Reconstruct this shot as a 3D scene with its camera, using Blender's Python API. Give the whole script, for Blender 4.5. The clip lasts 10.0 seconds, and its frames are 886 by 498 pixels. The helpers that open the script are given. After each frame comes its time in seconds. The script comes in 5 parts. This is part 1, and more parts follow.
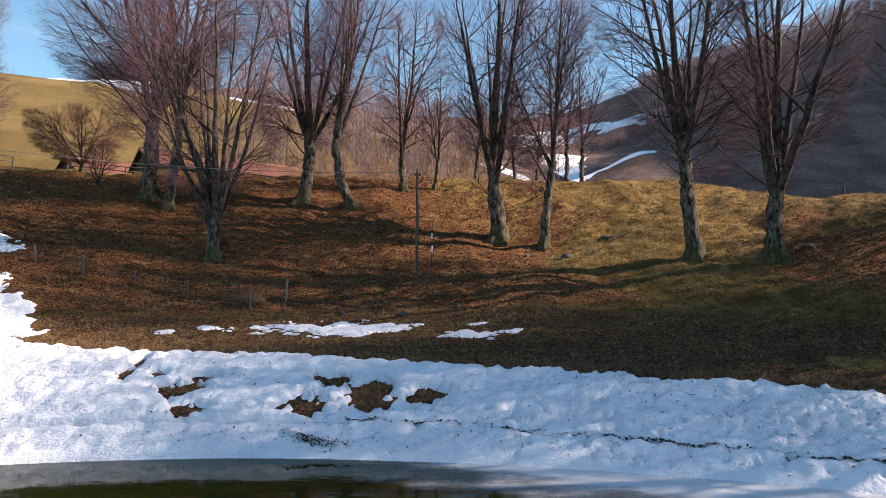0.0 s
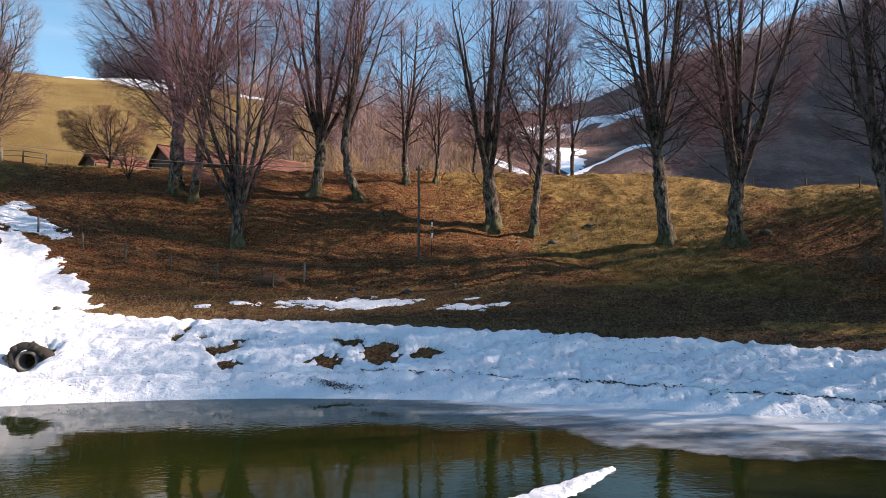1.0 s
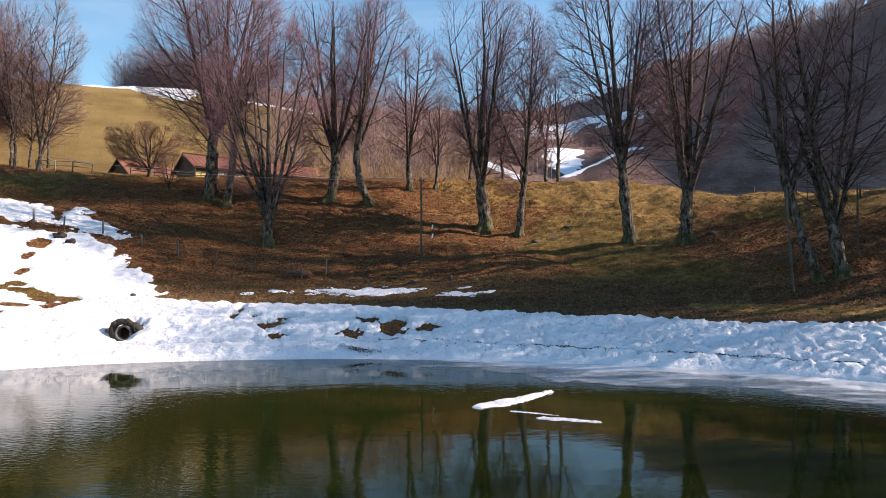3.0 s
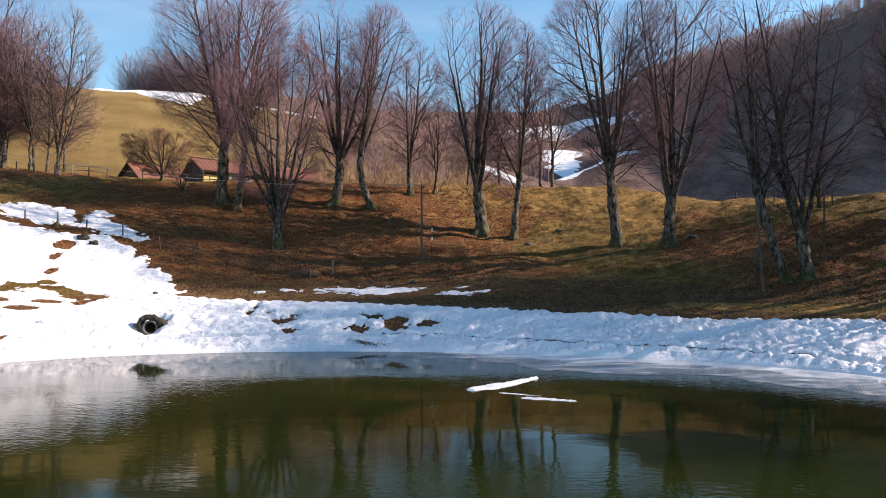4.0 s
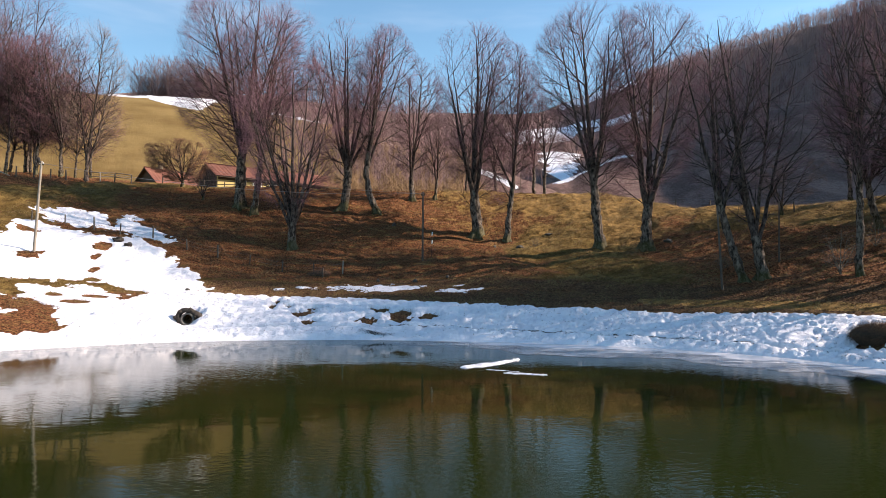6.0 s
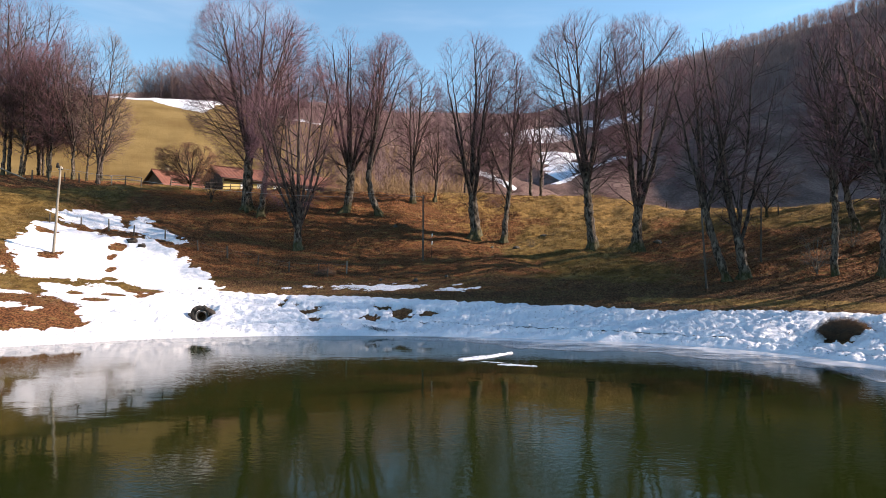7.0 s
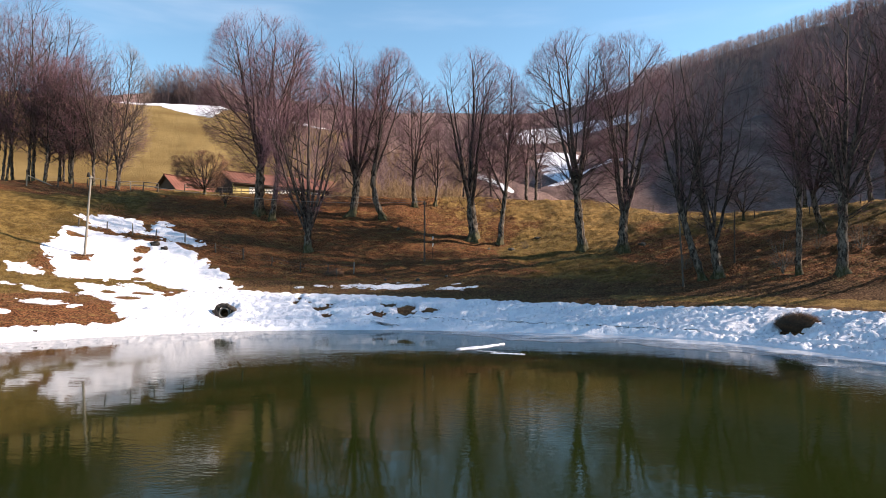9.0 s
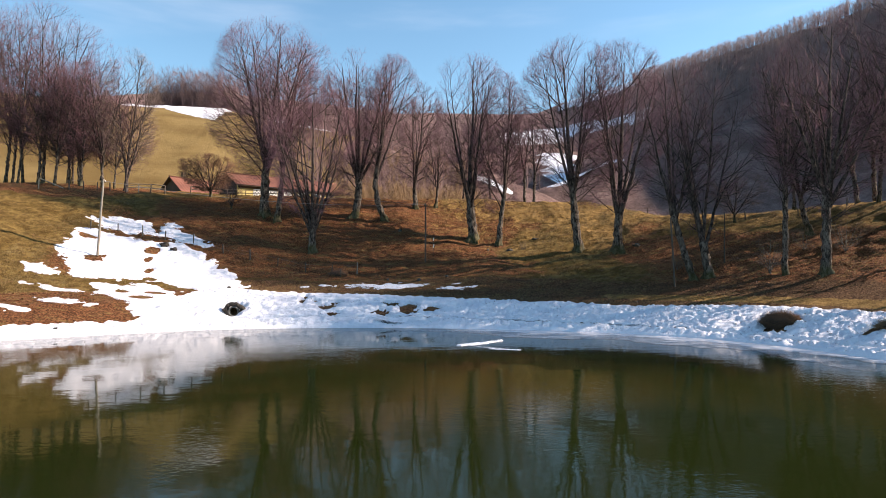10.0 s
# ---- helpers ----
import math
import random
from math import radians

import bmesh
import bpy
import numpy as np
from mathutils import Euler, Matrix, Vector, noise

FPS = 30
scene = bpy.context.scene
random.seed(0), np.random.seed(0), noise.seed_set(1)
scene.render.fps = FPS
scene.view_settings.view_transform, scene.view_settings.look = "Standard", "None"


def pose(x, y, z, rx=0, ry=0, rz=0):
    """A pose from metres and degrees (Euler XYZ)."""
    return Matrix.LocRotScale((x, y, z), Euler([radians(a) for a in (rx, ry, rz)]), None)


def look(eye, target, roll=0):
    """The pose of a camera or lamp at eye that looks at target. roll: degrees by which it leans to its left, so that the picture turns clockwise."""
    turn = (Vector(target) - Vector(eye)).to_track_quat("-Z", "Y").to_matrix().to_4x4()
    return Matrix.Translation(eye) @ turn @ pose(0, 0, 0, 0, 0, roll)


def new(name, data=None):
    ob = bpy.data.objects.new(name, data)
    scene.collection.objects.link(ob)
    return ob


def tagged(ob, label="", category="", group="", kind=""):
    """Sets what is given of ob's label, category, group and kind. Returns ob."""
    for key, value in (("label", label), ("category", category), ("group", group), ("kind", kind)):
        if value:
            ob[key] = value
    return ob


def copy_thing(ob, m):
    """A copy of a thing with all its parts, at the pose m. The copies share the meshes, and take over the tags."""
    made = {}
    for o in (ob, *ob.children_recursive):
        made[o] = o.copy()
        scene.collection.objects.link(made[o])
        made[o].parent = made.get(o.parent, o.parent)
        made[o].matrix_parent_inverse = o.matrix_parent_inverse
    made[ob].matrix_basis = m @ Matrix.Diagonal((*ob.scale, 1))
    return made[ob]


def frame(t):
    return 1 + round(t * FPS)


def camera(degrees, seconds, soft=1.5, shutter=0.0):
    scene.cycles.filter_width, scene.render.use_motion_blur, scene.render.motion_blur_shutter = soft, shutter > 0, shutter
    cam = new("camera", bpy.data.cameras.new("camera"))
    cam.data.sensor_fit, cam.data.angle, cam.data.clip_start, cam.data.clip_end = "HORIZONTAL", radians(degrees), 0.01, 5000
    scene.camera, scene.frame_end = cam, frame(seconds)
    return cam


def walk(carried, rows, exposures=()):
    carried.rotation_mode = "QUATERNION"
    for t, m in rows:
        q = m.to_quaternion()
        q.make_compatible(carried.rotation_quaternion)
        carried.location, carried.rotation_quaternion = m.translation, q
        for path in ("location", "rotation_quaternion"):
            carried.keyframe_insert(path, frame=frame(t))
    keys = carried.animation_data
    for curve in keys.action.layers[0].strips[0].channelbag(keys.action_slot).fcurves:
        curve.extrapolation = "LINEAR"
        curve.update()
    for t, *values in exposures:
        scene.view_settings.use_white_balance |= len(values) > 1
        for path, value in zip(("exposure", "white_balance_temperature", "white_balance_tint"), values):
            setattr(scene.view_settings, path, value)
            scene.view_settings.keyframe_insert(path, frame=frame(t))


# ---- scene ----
cam = camera(73.0, 10.0, soft=0.65)
PATH = [
    (0, (-0.394, 0.233, 4.857), (-0.376, 2.231, 4.932), 0.0),
    (0.5, (-0.316, -1.617, 4.608), (-0.301, 0.382, 4.67), -0.1),
    (1, (-0.23, -3.577, 4.314), (-0.22, -1.578, 4.368), -0.2),
    (1.5, (-0.106, -5.346, 4.158), (-0.1, -3.347, 4.208), -0.3),
    (2, (-0.074, -7.063, 4.114), (-0.068, -5.064, 4.163), -0.3),
    (2.5, (-0.109, -8.614, 4.101), (-0.102, -6.614, 4.15), -0.3),
    (4, (-0.144, -12.769, 4.148), (-0.132, -10.769, 4.2), -0.1),
    (4.5, (-0.15, -13.934, 4.157), (-0.136, -11.935, 4.209), 0.0),
    (5, (-0.125, -15.099, 4.155), (-0.112, -13.099, 4.208), 0.0),
    (5.5, (-0.113, -16.227, 4.165), (-0.101, -14.228, 4.218), 0.1),
    (7, (-0.068, -19.51, 4.248), (-0.056, -17.511, 4.298), 0.1),
    (7.5, (-0.056, -20.5, 4.281), (-0.045, -18.501, 4.33), 0.1),
    (8, (-0.06, -21.494, 4.302), (-0.049, -19.494, 4.35), 0.0),
    (8.5, (-0.077, -22.419, 4.317), (-0.066, -20.42, 4.366), 0.1),
    (9, (-0.097, -23.31, 4.346), (-0.085, -21.311, 4.395), 0.0),
    (9.5, (-0.13, -24.154, 4.372), (-0.117, -22.154, 4.421), 0.1),
    (10, (-0.173, -25.02, 4.383), (-0.16, -23.02, 4.432), 0.0),
]
walk(cam, [(t, look(eye, target, roll)) for t, eye, target, roll in PATH], [(0, 1.17, 6800, 19), (10, 1.19, 6800, 19)])

# ---- sky, sun and exposure ----
SUN_AZ, SUN_EL = radians(3.0), radians(30.0)          # azimuth from +x towards +y
SUN_DIR = Vector((math.cos(SUN_EL) * math.cos(SUN_AZ), math.cos(SUN_EL) * math.sin(SUN_AZ), math.sin(SUN_EL)))
world = bpy.data.worlds.new("world")
scene.world = world
world.use_nodes = True
wn = world.node_tree
sky = wn.nodes.new("ShaderNodeTexSky")
sky.sky_type = "NISHITA"
sky.sun_disc = False
sky.sun_elevation = SUN_EL
sky.sun_rotation = radians(90.0) - SUN_AZ
sky.air_density, sky.dust_density, sky.ozone_density = 1.0, 0.0, 2.2
haze = wn.nodes.new("ShaderNodeMix")
haze.data_type, haze.blend_type = "RGBA", "MULTIPLY"
haze.inputs["Factor"].default_value = 1.0
haze.inputs[7].default_value = (1.0, 1.29, 1.21, 1)
wn.links.new(sky.outputs[0], haze.inputs[6])
wisp_map = wn.nodes.new("ShaderNodeMapping")
wisp_map.inputs["Scale"].default_value = (1.2, 1.2, 7.0)
wisp_map.inputs["Rotation"].default_value = (0.0, radians(8), radians(20))
wn.links.new(wn.nodes.new("ShaderNodeTexCoord").outputs["Generated"], wisp_map.inputs["Vector"])
wisp = wn.nodes.new("ShaderNodeTexNoise")
wisp.inputs["Scale"].default_value, wisp.inputs["Detail"].default_value = 1.6, 6.0
wn.links.new(wisp_map.outputs[0], wisp.inputs["Vector"])
thin = wn.nodes.new("ShaderNodeMapRange")
thin.interpolation_type = "SMOOTHSTEP"
for key, value in (("From Min", 0.54), ("From Max", 0.80), ("To Max", 0.20)):
    thin.inputs[key].default_value = value
wn.links.new(wisp.outputs["Fac"], thin.inputs["Value"])
cirrus = wn.nodes.new("ShaderNodeMix")
cirrus.data_type = "RGBA"
cirrus.inputs[7].default_value = (6.5, 7.2, 8.0, 1)
wn.links.new(thin.outputs[0], cirrus.inputs["Factor"])
wn.links.new(haze.outputs[2], cirrus.inputs[6])
wn.links.new(cirrus.outputs[2], wn.nodes["Background"].inputs[0])
wn.nodes["Background"].inputs[1].default_value = 0.083
sun_data = bpy.data.lights.new("sun", "SUN")
sun_data.energy, sun_data.angle, sun_data.color = 5.0, radians(0.53), (1.0, 0.88, 0.73)
sun = new("sun", sun_data)
sun.matrix_world = look(SUN_DIR * 100, (0, 0, 0))


# ---- number helpers ----
def smooth(a, b, v):
    t = np.clip((np.asarray(v, float) - a) / (b - a), 0, 1)
    return t * t * (3 - 2 * t)


def lattice(ix, iy, seed):
    h = np.sin(ix * 127.1 + iy * 311.7 + seed * 74.7) * 43758.5453
    return h - np.floor(h)


def value_noise(x, y, seed=0):
    """Smooth noise from -1 to 1."""
    ix, iy = np.floor(x), np.floor(y)
    fx, fy = x - ix, y - iy
    fx, fy = fx * fx * (3 - 2 * fx), fy * fy * (3 - 2 * fy)
    a, b = lattice(ix, iy, seed), lattice(ix + 1, iy, seed)
    c, d = lattice(ix, iy + 1, seed), lattice(ix + 1, iy + 1, seed)
    return 2 * (a + (b - a) * fx + (c - a) * fy + (a - b - c + d) * fx * fy) - 1


def fbm(x, y, seed=0, octaves=4):
    total, amp = 0.0, 0.5
    for i in range(octaves):
        total = total + amp * value_noise(x * 2 ** i + 17.3 * i, y * 2 ** i - 9.1 * i, seed + i)
        amp *= 0.5
    return total


def segment_distance(x, y, ax, ay, bx, by):
    dx, dy = bx - ax, by - ay
    t = np.clip(((x - ax) * dx + (y - ay) * dy) / (dx * dx + dy * dy), 0, 1)
    return np.hypot(x - ax - t * dx, y - ay - t * dy), t


def inside_distance(x, y, outline):
    """Distance to a closed outline, negative inside it."""
    best, inside = np.full(np.shape(x), 1e9), np.zeros(np.shape(x), bool)
    for (ax, ay), (bx, by) in zip(outline, outline[1:] + outline[:1]):
        best = np.minimum(best, segment_distance(x, y, ax, ay, bx, by)[0])
        if ay != by:
            inside ^= ((ay > y) != (by > y)) & (x < (bx - ax) * (y - ay) / (by - ay) + ax)
    return np.where(inside, -best, best)


def rounded(points, steps=6):
    """A closed smooth curve through the points."""
    out, n = [], len(points)
    for i in range(n):
        p0, p1, p2, p3 = (np.array(points[(i + k) % n], float) for k in (-1, 0, 1, 2))
        for t in np.arange(steps) / steps:
            q = 0.5 * (2 * p1 + (p2 - p0) * t + (2 * p0 - 5 * p1 + 4 * p2 - p3) * t * t + (3 * p1 - p0 - 3 * p2 + p3) * t ** 3)
            out.append((float(q[0]), float(q[1])))
    return out


# ---- the lie of the land ----
SHORE = rounded([(-48, -14), (-34, 3), (-25, 9.5), (-20, 12.6), (-14.5, 15.2), (-6, 16.3), (2, 15.5), (9, 13.7), (13, 11.8),
                 (17, 8.4), (20.2, 2.3), (25, -12), (24, -36), (8, -54), (-24, -54), (-44, -36)])
STEPS = (0, 1, 2.5, 4, 5.5, 8, 12, 16, 20, 25, 30, 36, 42, 50, 70, 110)
SECTIONS = []


def section(x, *heights):
    """Heights of the slope above the water at STEPS metres from the shore, along one line up the hill."""
    SECTIONS.append((x, heights))


section(-45, 0, .4, 1.1, 1.7, 2.1, 2.9, 4.6, 6.5, 8.4, 10.4, 12.0, 13.0, 13.7, 14.5, 16, 18)
section(-28, 0, .4, 1.1, 1.7, 2.0, 2.6, 4.1, 5.7, 7.6, 10.0, 11.9, 12.8, 13.5, 14.4, 15.5, 18)
section(-18, 0, .4, 1.05, 1.7, 2.0, 2.5, 4.0, 6.0, 8.0, 10.4, 12.1, 12.6, 13.0, 13.6, 14.5, 17)
section(-6, 0, .4, 1.05, 1.7, 2.0, 2.4, 3.3, 5.4, 7.6, 10.1, 12.1, 12.4, 12.6, 12.8, 13.5, 16)
section(5, 0, .4, 1.0, 1.65, 1.95, 2.4, 3.6, 4.9, 6.4, 9.2, 11.8, 12.3, 12.0, 11, 8.5, 8)
section(15, 0, .35, .9, 1.45, 1.8, 2.3, 3.4, 5.0, 6.7, 9.2, 11.5, 11.3, 10.2, 7.5, 2, 0)
section(27, 0, .4, 1.2, 1.6, 1.9, 2.6, 3.9, 5.2, 7.2, 9.1, 8.9, 7.5, 5.5, 3, -3, -4)
section(42, 0, .4, 1.1, 1.6, 2.0, 2.6, 3.9, 5.4, 7.5, 9.7, 10.1, 9.2, 7, 4, -2, -4)

GOLD_RIDGE = [(-260, 100, 60), (-110, 108, 44), (-66, 112, 40), (-50, 115, 40), (-25, 112, 34.5), (6, 100, 24), (13, 96, 20.5), (22, 90, 12), (28, 86, 4)]
WOOD_RIDGE = [(-330, 260, 90), (-120, 200, 50), (-85, 190, 52), (-60, 185, 62), (-30, 197, 60), (12, 203, 50), (30, 206, 32), (40, 208, 12)]
HEAD_RIDGE = [(-300, 800, 240), (-60, 800, 210), (145, 780, 205), (330, 760, 260)]
MOUNTAIN_RIDGE = [(330, 390, 194), (262, 500, 194), (204, 650, 203), (150, 760, 212)]
# ridge added mostly out of view, raised to cast shade over the spur
SHADE_RIDGE = [(480, 90, 190), (400, 190, 255), (350, 290, 220), (328, 390, 194)]
SPUR = [(30, 132, 25), (47.5, 138, 32.5), (75, 144, 41), (130, 165, 60), (190, 200, 80)]


def ridge(x, y, line, slope, blunt):
    top = np.full(np.shape(x), -1e9)
    for (ax, ay, ah), (bx, by, bh) in zip(line, line[1:]):
        d, t = segment_distance(x, y, ax, ay, bx, by)
        top = np.maximum(top, ah + (bh - ah) * t - slope * (np.sqrt(d * d + blunt * blunt) - blunt))
    return top


def gold_height(x, y):
    return ridge(x, y, GOLD_RIDGE, 0.75, 9)


def mountain_height(x, y):
    return np.maximum(np.maximum(ridge(x, y, MOUNTAIN_RIDGE, 0.68, 10), ridge(x, y, SHADE_RIDGE, 0.85, 10)), ridge(x, y, SPUR, 0.6, 4))


def soft_max(a, b, k):
    m = np.maximum(a, b)
    return m + k * np.log(np.exp((a - m) / k) + np.exp((b - m) / k))


def height(x, y, rough=True):
    """Height of the ground at (x, y); the water lies at 0."""
    x, y = np.asarray(x, float), np.asarray(y, float)
    s = inside_distance(x, y, SHORE)
    rows = np.array([np.interp(np.maximum(s, 0), STEPS, h) for _, h in SECTIONS])
    places = np.array([p for p, _ in SECTIONS], float)
    cx = np.clip(x, places[0], places[-1] - 1e-6)
    i = np.clip(np.searchsorted(places, cx, side="right") - 1, 0, len(places) - 2)
    t = (cx - places[i]) / (places[i + 1] - places[i])
    t = t * t * (3 - 2 * t) * 0.5 + t * 0.5
    near = np.take_along_axis(rows, i[None], 0)[0] * (1 - t) + np.take_along_axis(rows, i[None] + 1, 0)[0] * t
    low = np.interp(np.maximum(s, 0), (0, 2.5, 5, 10, 40, 110), (0, 1.0, 1.9, 2.8, 6, 10))
    w = smooth(1, -12, y)
    near = near * (1 - w) + low * w
    far = soft_max(soft_max(gold_height(x, y), ridge(x, y, WOOD_RIDGE, 0.70, 12), 2.0),
                   soft_max(ridge(x, y, HEAD_RIDGE, 0.33, 20), mountain_height(x, y), 2.0), 2.0)
    away = smooth(110, 200, np.hypot(x, y))
    far = far + away * 4 * fbm(x / 70, y / 70, 3)
    z = soft_max(near, np.where(y > 20, far, -60), 1.2)
    if rough:
        hill = smooth(6, 14, s) * (1 - smooth(60, 140, s))
        z = z + hill * (0.40 * fbm(x / 4.2, y / 3.4, 11) + 0.26 * fbm(x / 1.1, y / 0.9, 15, 3))
        z = z + smooth(5, 6, s) * (1 - smooth(8, 9.5, s)) * 0.05 * fbm(x / 1.6, y / 0.35, 19, 3)
    z = z - 0.5 * np.exp(-((x + 14.9) / 0.75) ** 2 - ((y - 17.5) / 0.9) ** 2)
    return np.where(s < 0, np.maximum(-1.6, 0.25 * s), z)


def ground_z(x, y):
    return float(height(np.array([x]), np.array([y]))[0])


# ---- meshes ----
def mesh_from(name, verts, faces, material=None, shade_smooth=False):
    """A mesh from an array of places and arrays of faces, each array with one number of corners."""
    mesh = bpy.data.meshes.new(name)
    faces = [np.asarray(f, np.int32) for f in (faces if isinstance(faces, list) else [faces]) if len(f)]
    loops = np.concatenate([f.ravel() for f in faces])
    totals = np.concatenate([np.full(len(f), f.shape[1], np.int32) for f in faces])
    mesh.vertices.add(len(verts))
    mesh.vertices.foreach_set("co", np.asarray(verts, np.float32).ravel())
    mesh.loops.add(len(loops))
    mesh.loops.foreach_set("vertex_index", loops)
    mesh.polygons.add(len(totals))
    mesh.polygons.foreach_set("loop_start", np.concatenate([[0], np.cumsum(totals)[:-1]]).astype(np.int32))
    mesh.polygons.foreach_set("loop_total", totals)
    if shade_smooth:
        mesh.polygons.foreach_set("use_smooth", np.ones(len(totals), bool))
    mesh.update(calc_edges=True)
    if material:
        mesh.materials.append(material)
    return mesh


def from_bm(name, bm, material=None, shade_smooth=False):
    mesh = bpy.data.meshes.new(name)
    bmesh.ops.recalc_face_normals(bm, faces=bm.faces)
    for f in bm.faces:
        f.smooth = shade_smooth
    bm.to_mesh(mesh)
    bm.free()
    if material:
        mesh.materials.append(material)
    return mesh


def part(name, mesh, parent, label="", at=None):
    """One mesh object under a thing or a part; a bmesh or a mesh."""
    ob = new(name, mesh)
    ob.parent = parent
    if at is not None:
        ob.matrix_basis = at
    return tagged(ob, label)


def empty(name, m, label, category, group="", kind=""):
    ob = new(name)
    ob.empty_display_size = 0.3
    ob.matrix_basis = m
    return tagged(ob, label, category, group, kind)


def box(bm, centre, size, turn=0.0, bevel=0.0):
    made = bmesh.ops.create_cube(bm, size=1, matrix=Matrix.Translation(centre) @ Matrix.Rotation(turn, 4, "Z") @ Matrix.Diagonal((*size, 1)))
    if bevel:
        edges = list({e for v in made["verts"] for e in v.link_edges})
        bmesh.ops.bevel(bm, geom=edges, offset=bevel, segments=2, affect="EDGES")
    return bm


def grid_faces(nx, ny):
    i = (np.arange(ny - 1)[:, None] * nx + np.arange(nx - 1)[None]).ravel()
    return np.stack([i, i + 1, i + 1 + nx, i + nx], 1)


def unit(v):
    return v / np.maximum(np.linalg.norm(v, axis=-1, keepdims=True), 1e-9)


def tubes(P, R, sides):
    """Tapered tubes along n polylines of k points: places and faces."""
    n, k = P.shape[:2]
    T = unit(np.gradient(P, axis=1))
    ref = np.where(np.abs(T[..., 2:3]) > 0.9, np.array([1.0, 0.2, 0]), np.array([0.1, 0.15, 1.0]))
    A = unit(np.cross(T, ref))
    B = np.cross(T, A)
    ang = np.arange(sides) * 2 * np.pi / sides
    V = P[:, :, None] + R[:, :, None, None] * (A[:, :, None] * np.cos(ang)[:, None] + B[:, :, None] * np.sin(ang)[:, None])
    base = (np.arange(n)[:, None, None] * k + np.arange(k - 1)[None, :, None]) * sides
    j = np.arange(sides)[None, None]
    q = np.stack([base + j, base + (j + 1) % sides, base + (j + 1) % sides + sides, base + j + sides], -1).reshape(-1, 4)
    return V.reshape(-1, 3), q


def spikes(P, D, R):
    """Thin three-sided points: the finest twigs."""
    n = len(P)
    a = unit(np.cross(D, np.array([0.31, 0.52, 0.8])))
    b = np.cross(unit(D), a)
    ring = [P + R[:, None] * (a * math.cos(w) + b * math.sin(w)) for w in (0, 2.094, 4.189)]
    V = np.stack([*ring, P + D], 1).reshape(-1, 3)
    i = np.arange(n)[:, None] * 4
    F = np.concatenate([np.hstack([i, i + 1, i + 3]), np.hstack([i + 1, i + 2, i + 3]), np.hstack([i + 2, i, i + 3])])
    return V, F


class Heap:
    """Gathers places and faces into one mesh."""

    def __init__(self):
        self.v, self.f, self.n = [], [], 0

    def add(self, v, f):
        self.v.append(v)
        self.f.append(np.asarray(f) + self.n)
        self.n += len(v)

    def mesh(self, name, material, shade_smooth=False):
        kinds = {}
        for f in self.f:
            kinds.setdefault(f.shape[1], []).append(f)
        return mesh_from(name, np.concatenate(self.v), [np.concatenate(k) for k in kinds.values()], material, shade_smooth)


# ---- materials ----
def material(name, rough=0.8):
    m = bpy.data.materials.new(name)
    m.use_nodes = True
    shader = m.node_tree.nodes["Principled BSDF"]
    shader.inputs["Roughness"].default_value = rough
    return m, m.node_tree, shader


def node(tree, kind, **values):
    n = tree.nodes.new(kind)
    for key, value in values.items():
        n.inputs[key.replace("_", " ")].default_value = value
    return n


def noise_node(tree, vector, scale, detail=5, rough=0.6, stretch=None):
    if stretch:
        mapping = node(tree, "ShaderNodeMapping")
        mapping.inputs["Scale"].default_value = stretch
        tree.links.new(vector, mapping.inputs["Vector"])
        vector = mapping.outputs[0]
    n = node(tree, "ShaderNodeTexNoise", Scale=scale, Detail=detail, Roughness=rough)
    tree.links.new(vector, n.inputs["Vector"])
    return n.outputs["Fac"]


def steps(tree, value, low, high):
    n = node(tree, "ShaderNodeMapRange")
    n.interpolation_type = "SMOOTHSTEP"
    n.inputs["From Min"].default_value, n.inputs["From Max"].default_value = low, high
    tree.links.new(value, n.inputs["Value"])
    return n.outputs[0]


def times(tree, a, b, how="MULTIPLY"):
    n = tree.nodes.new("ShaderNodeMath")
    n.operation = how
    n.use_clamp = how == "ADD"
    for i, v in enumerate((a, b)):
        if isinstance(v, (int, float)):
            n.inputs[i].default_value = v
        else:
            tree.links.new(v, n.inputs[i])
    return n.outputs[0]


def blend(tree, fac, a, b, how="MIX"):
    n = tree.nodes.new("ShaderNodeMix")
    n.data_type, n.blend_type = "RGBA", how
    if isinstance(fac, (int, float)):
        n.inputs["Factor"].default_value = fac
    else:
        tree.links.new(fac, n.inputs["Factor"])
    for i, v in ((6, a), (7, b)):
        if isinstance(v, tuple):
            n.inputs[i].default_value = (*v, 1)
        else:
            tree.links.new(v, n.inputs[i])
    return n.outputs[2]


def relief(tree, shader, value, strength, distance):
    n = node(tree, "ShaderNodeBump", Strength=strength, Distance=distance)
    tree.links.new(value, n.inputs["Height"])
    tree.links.new(n.outputs[0], shader.inputs["Normal"])


def coords(tree, which="Object"):
    return tree.nodes.new("ShaderNodeTexCoord").outputs[which]


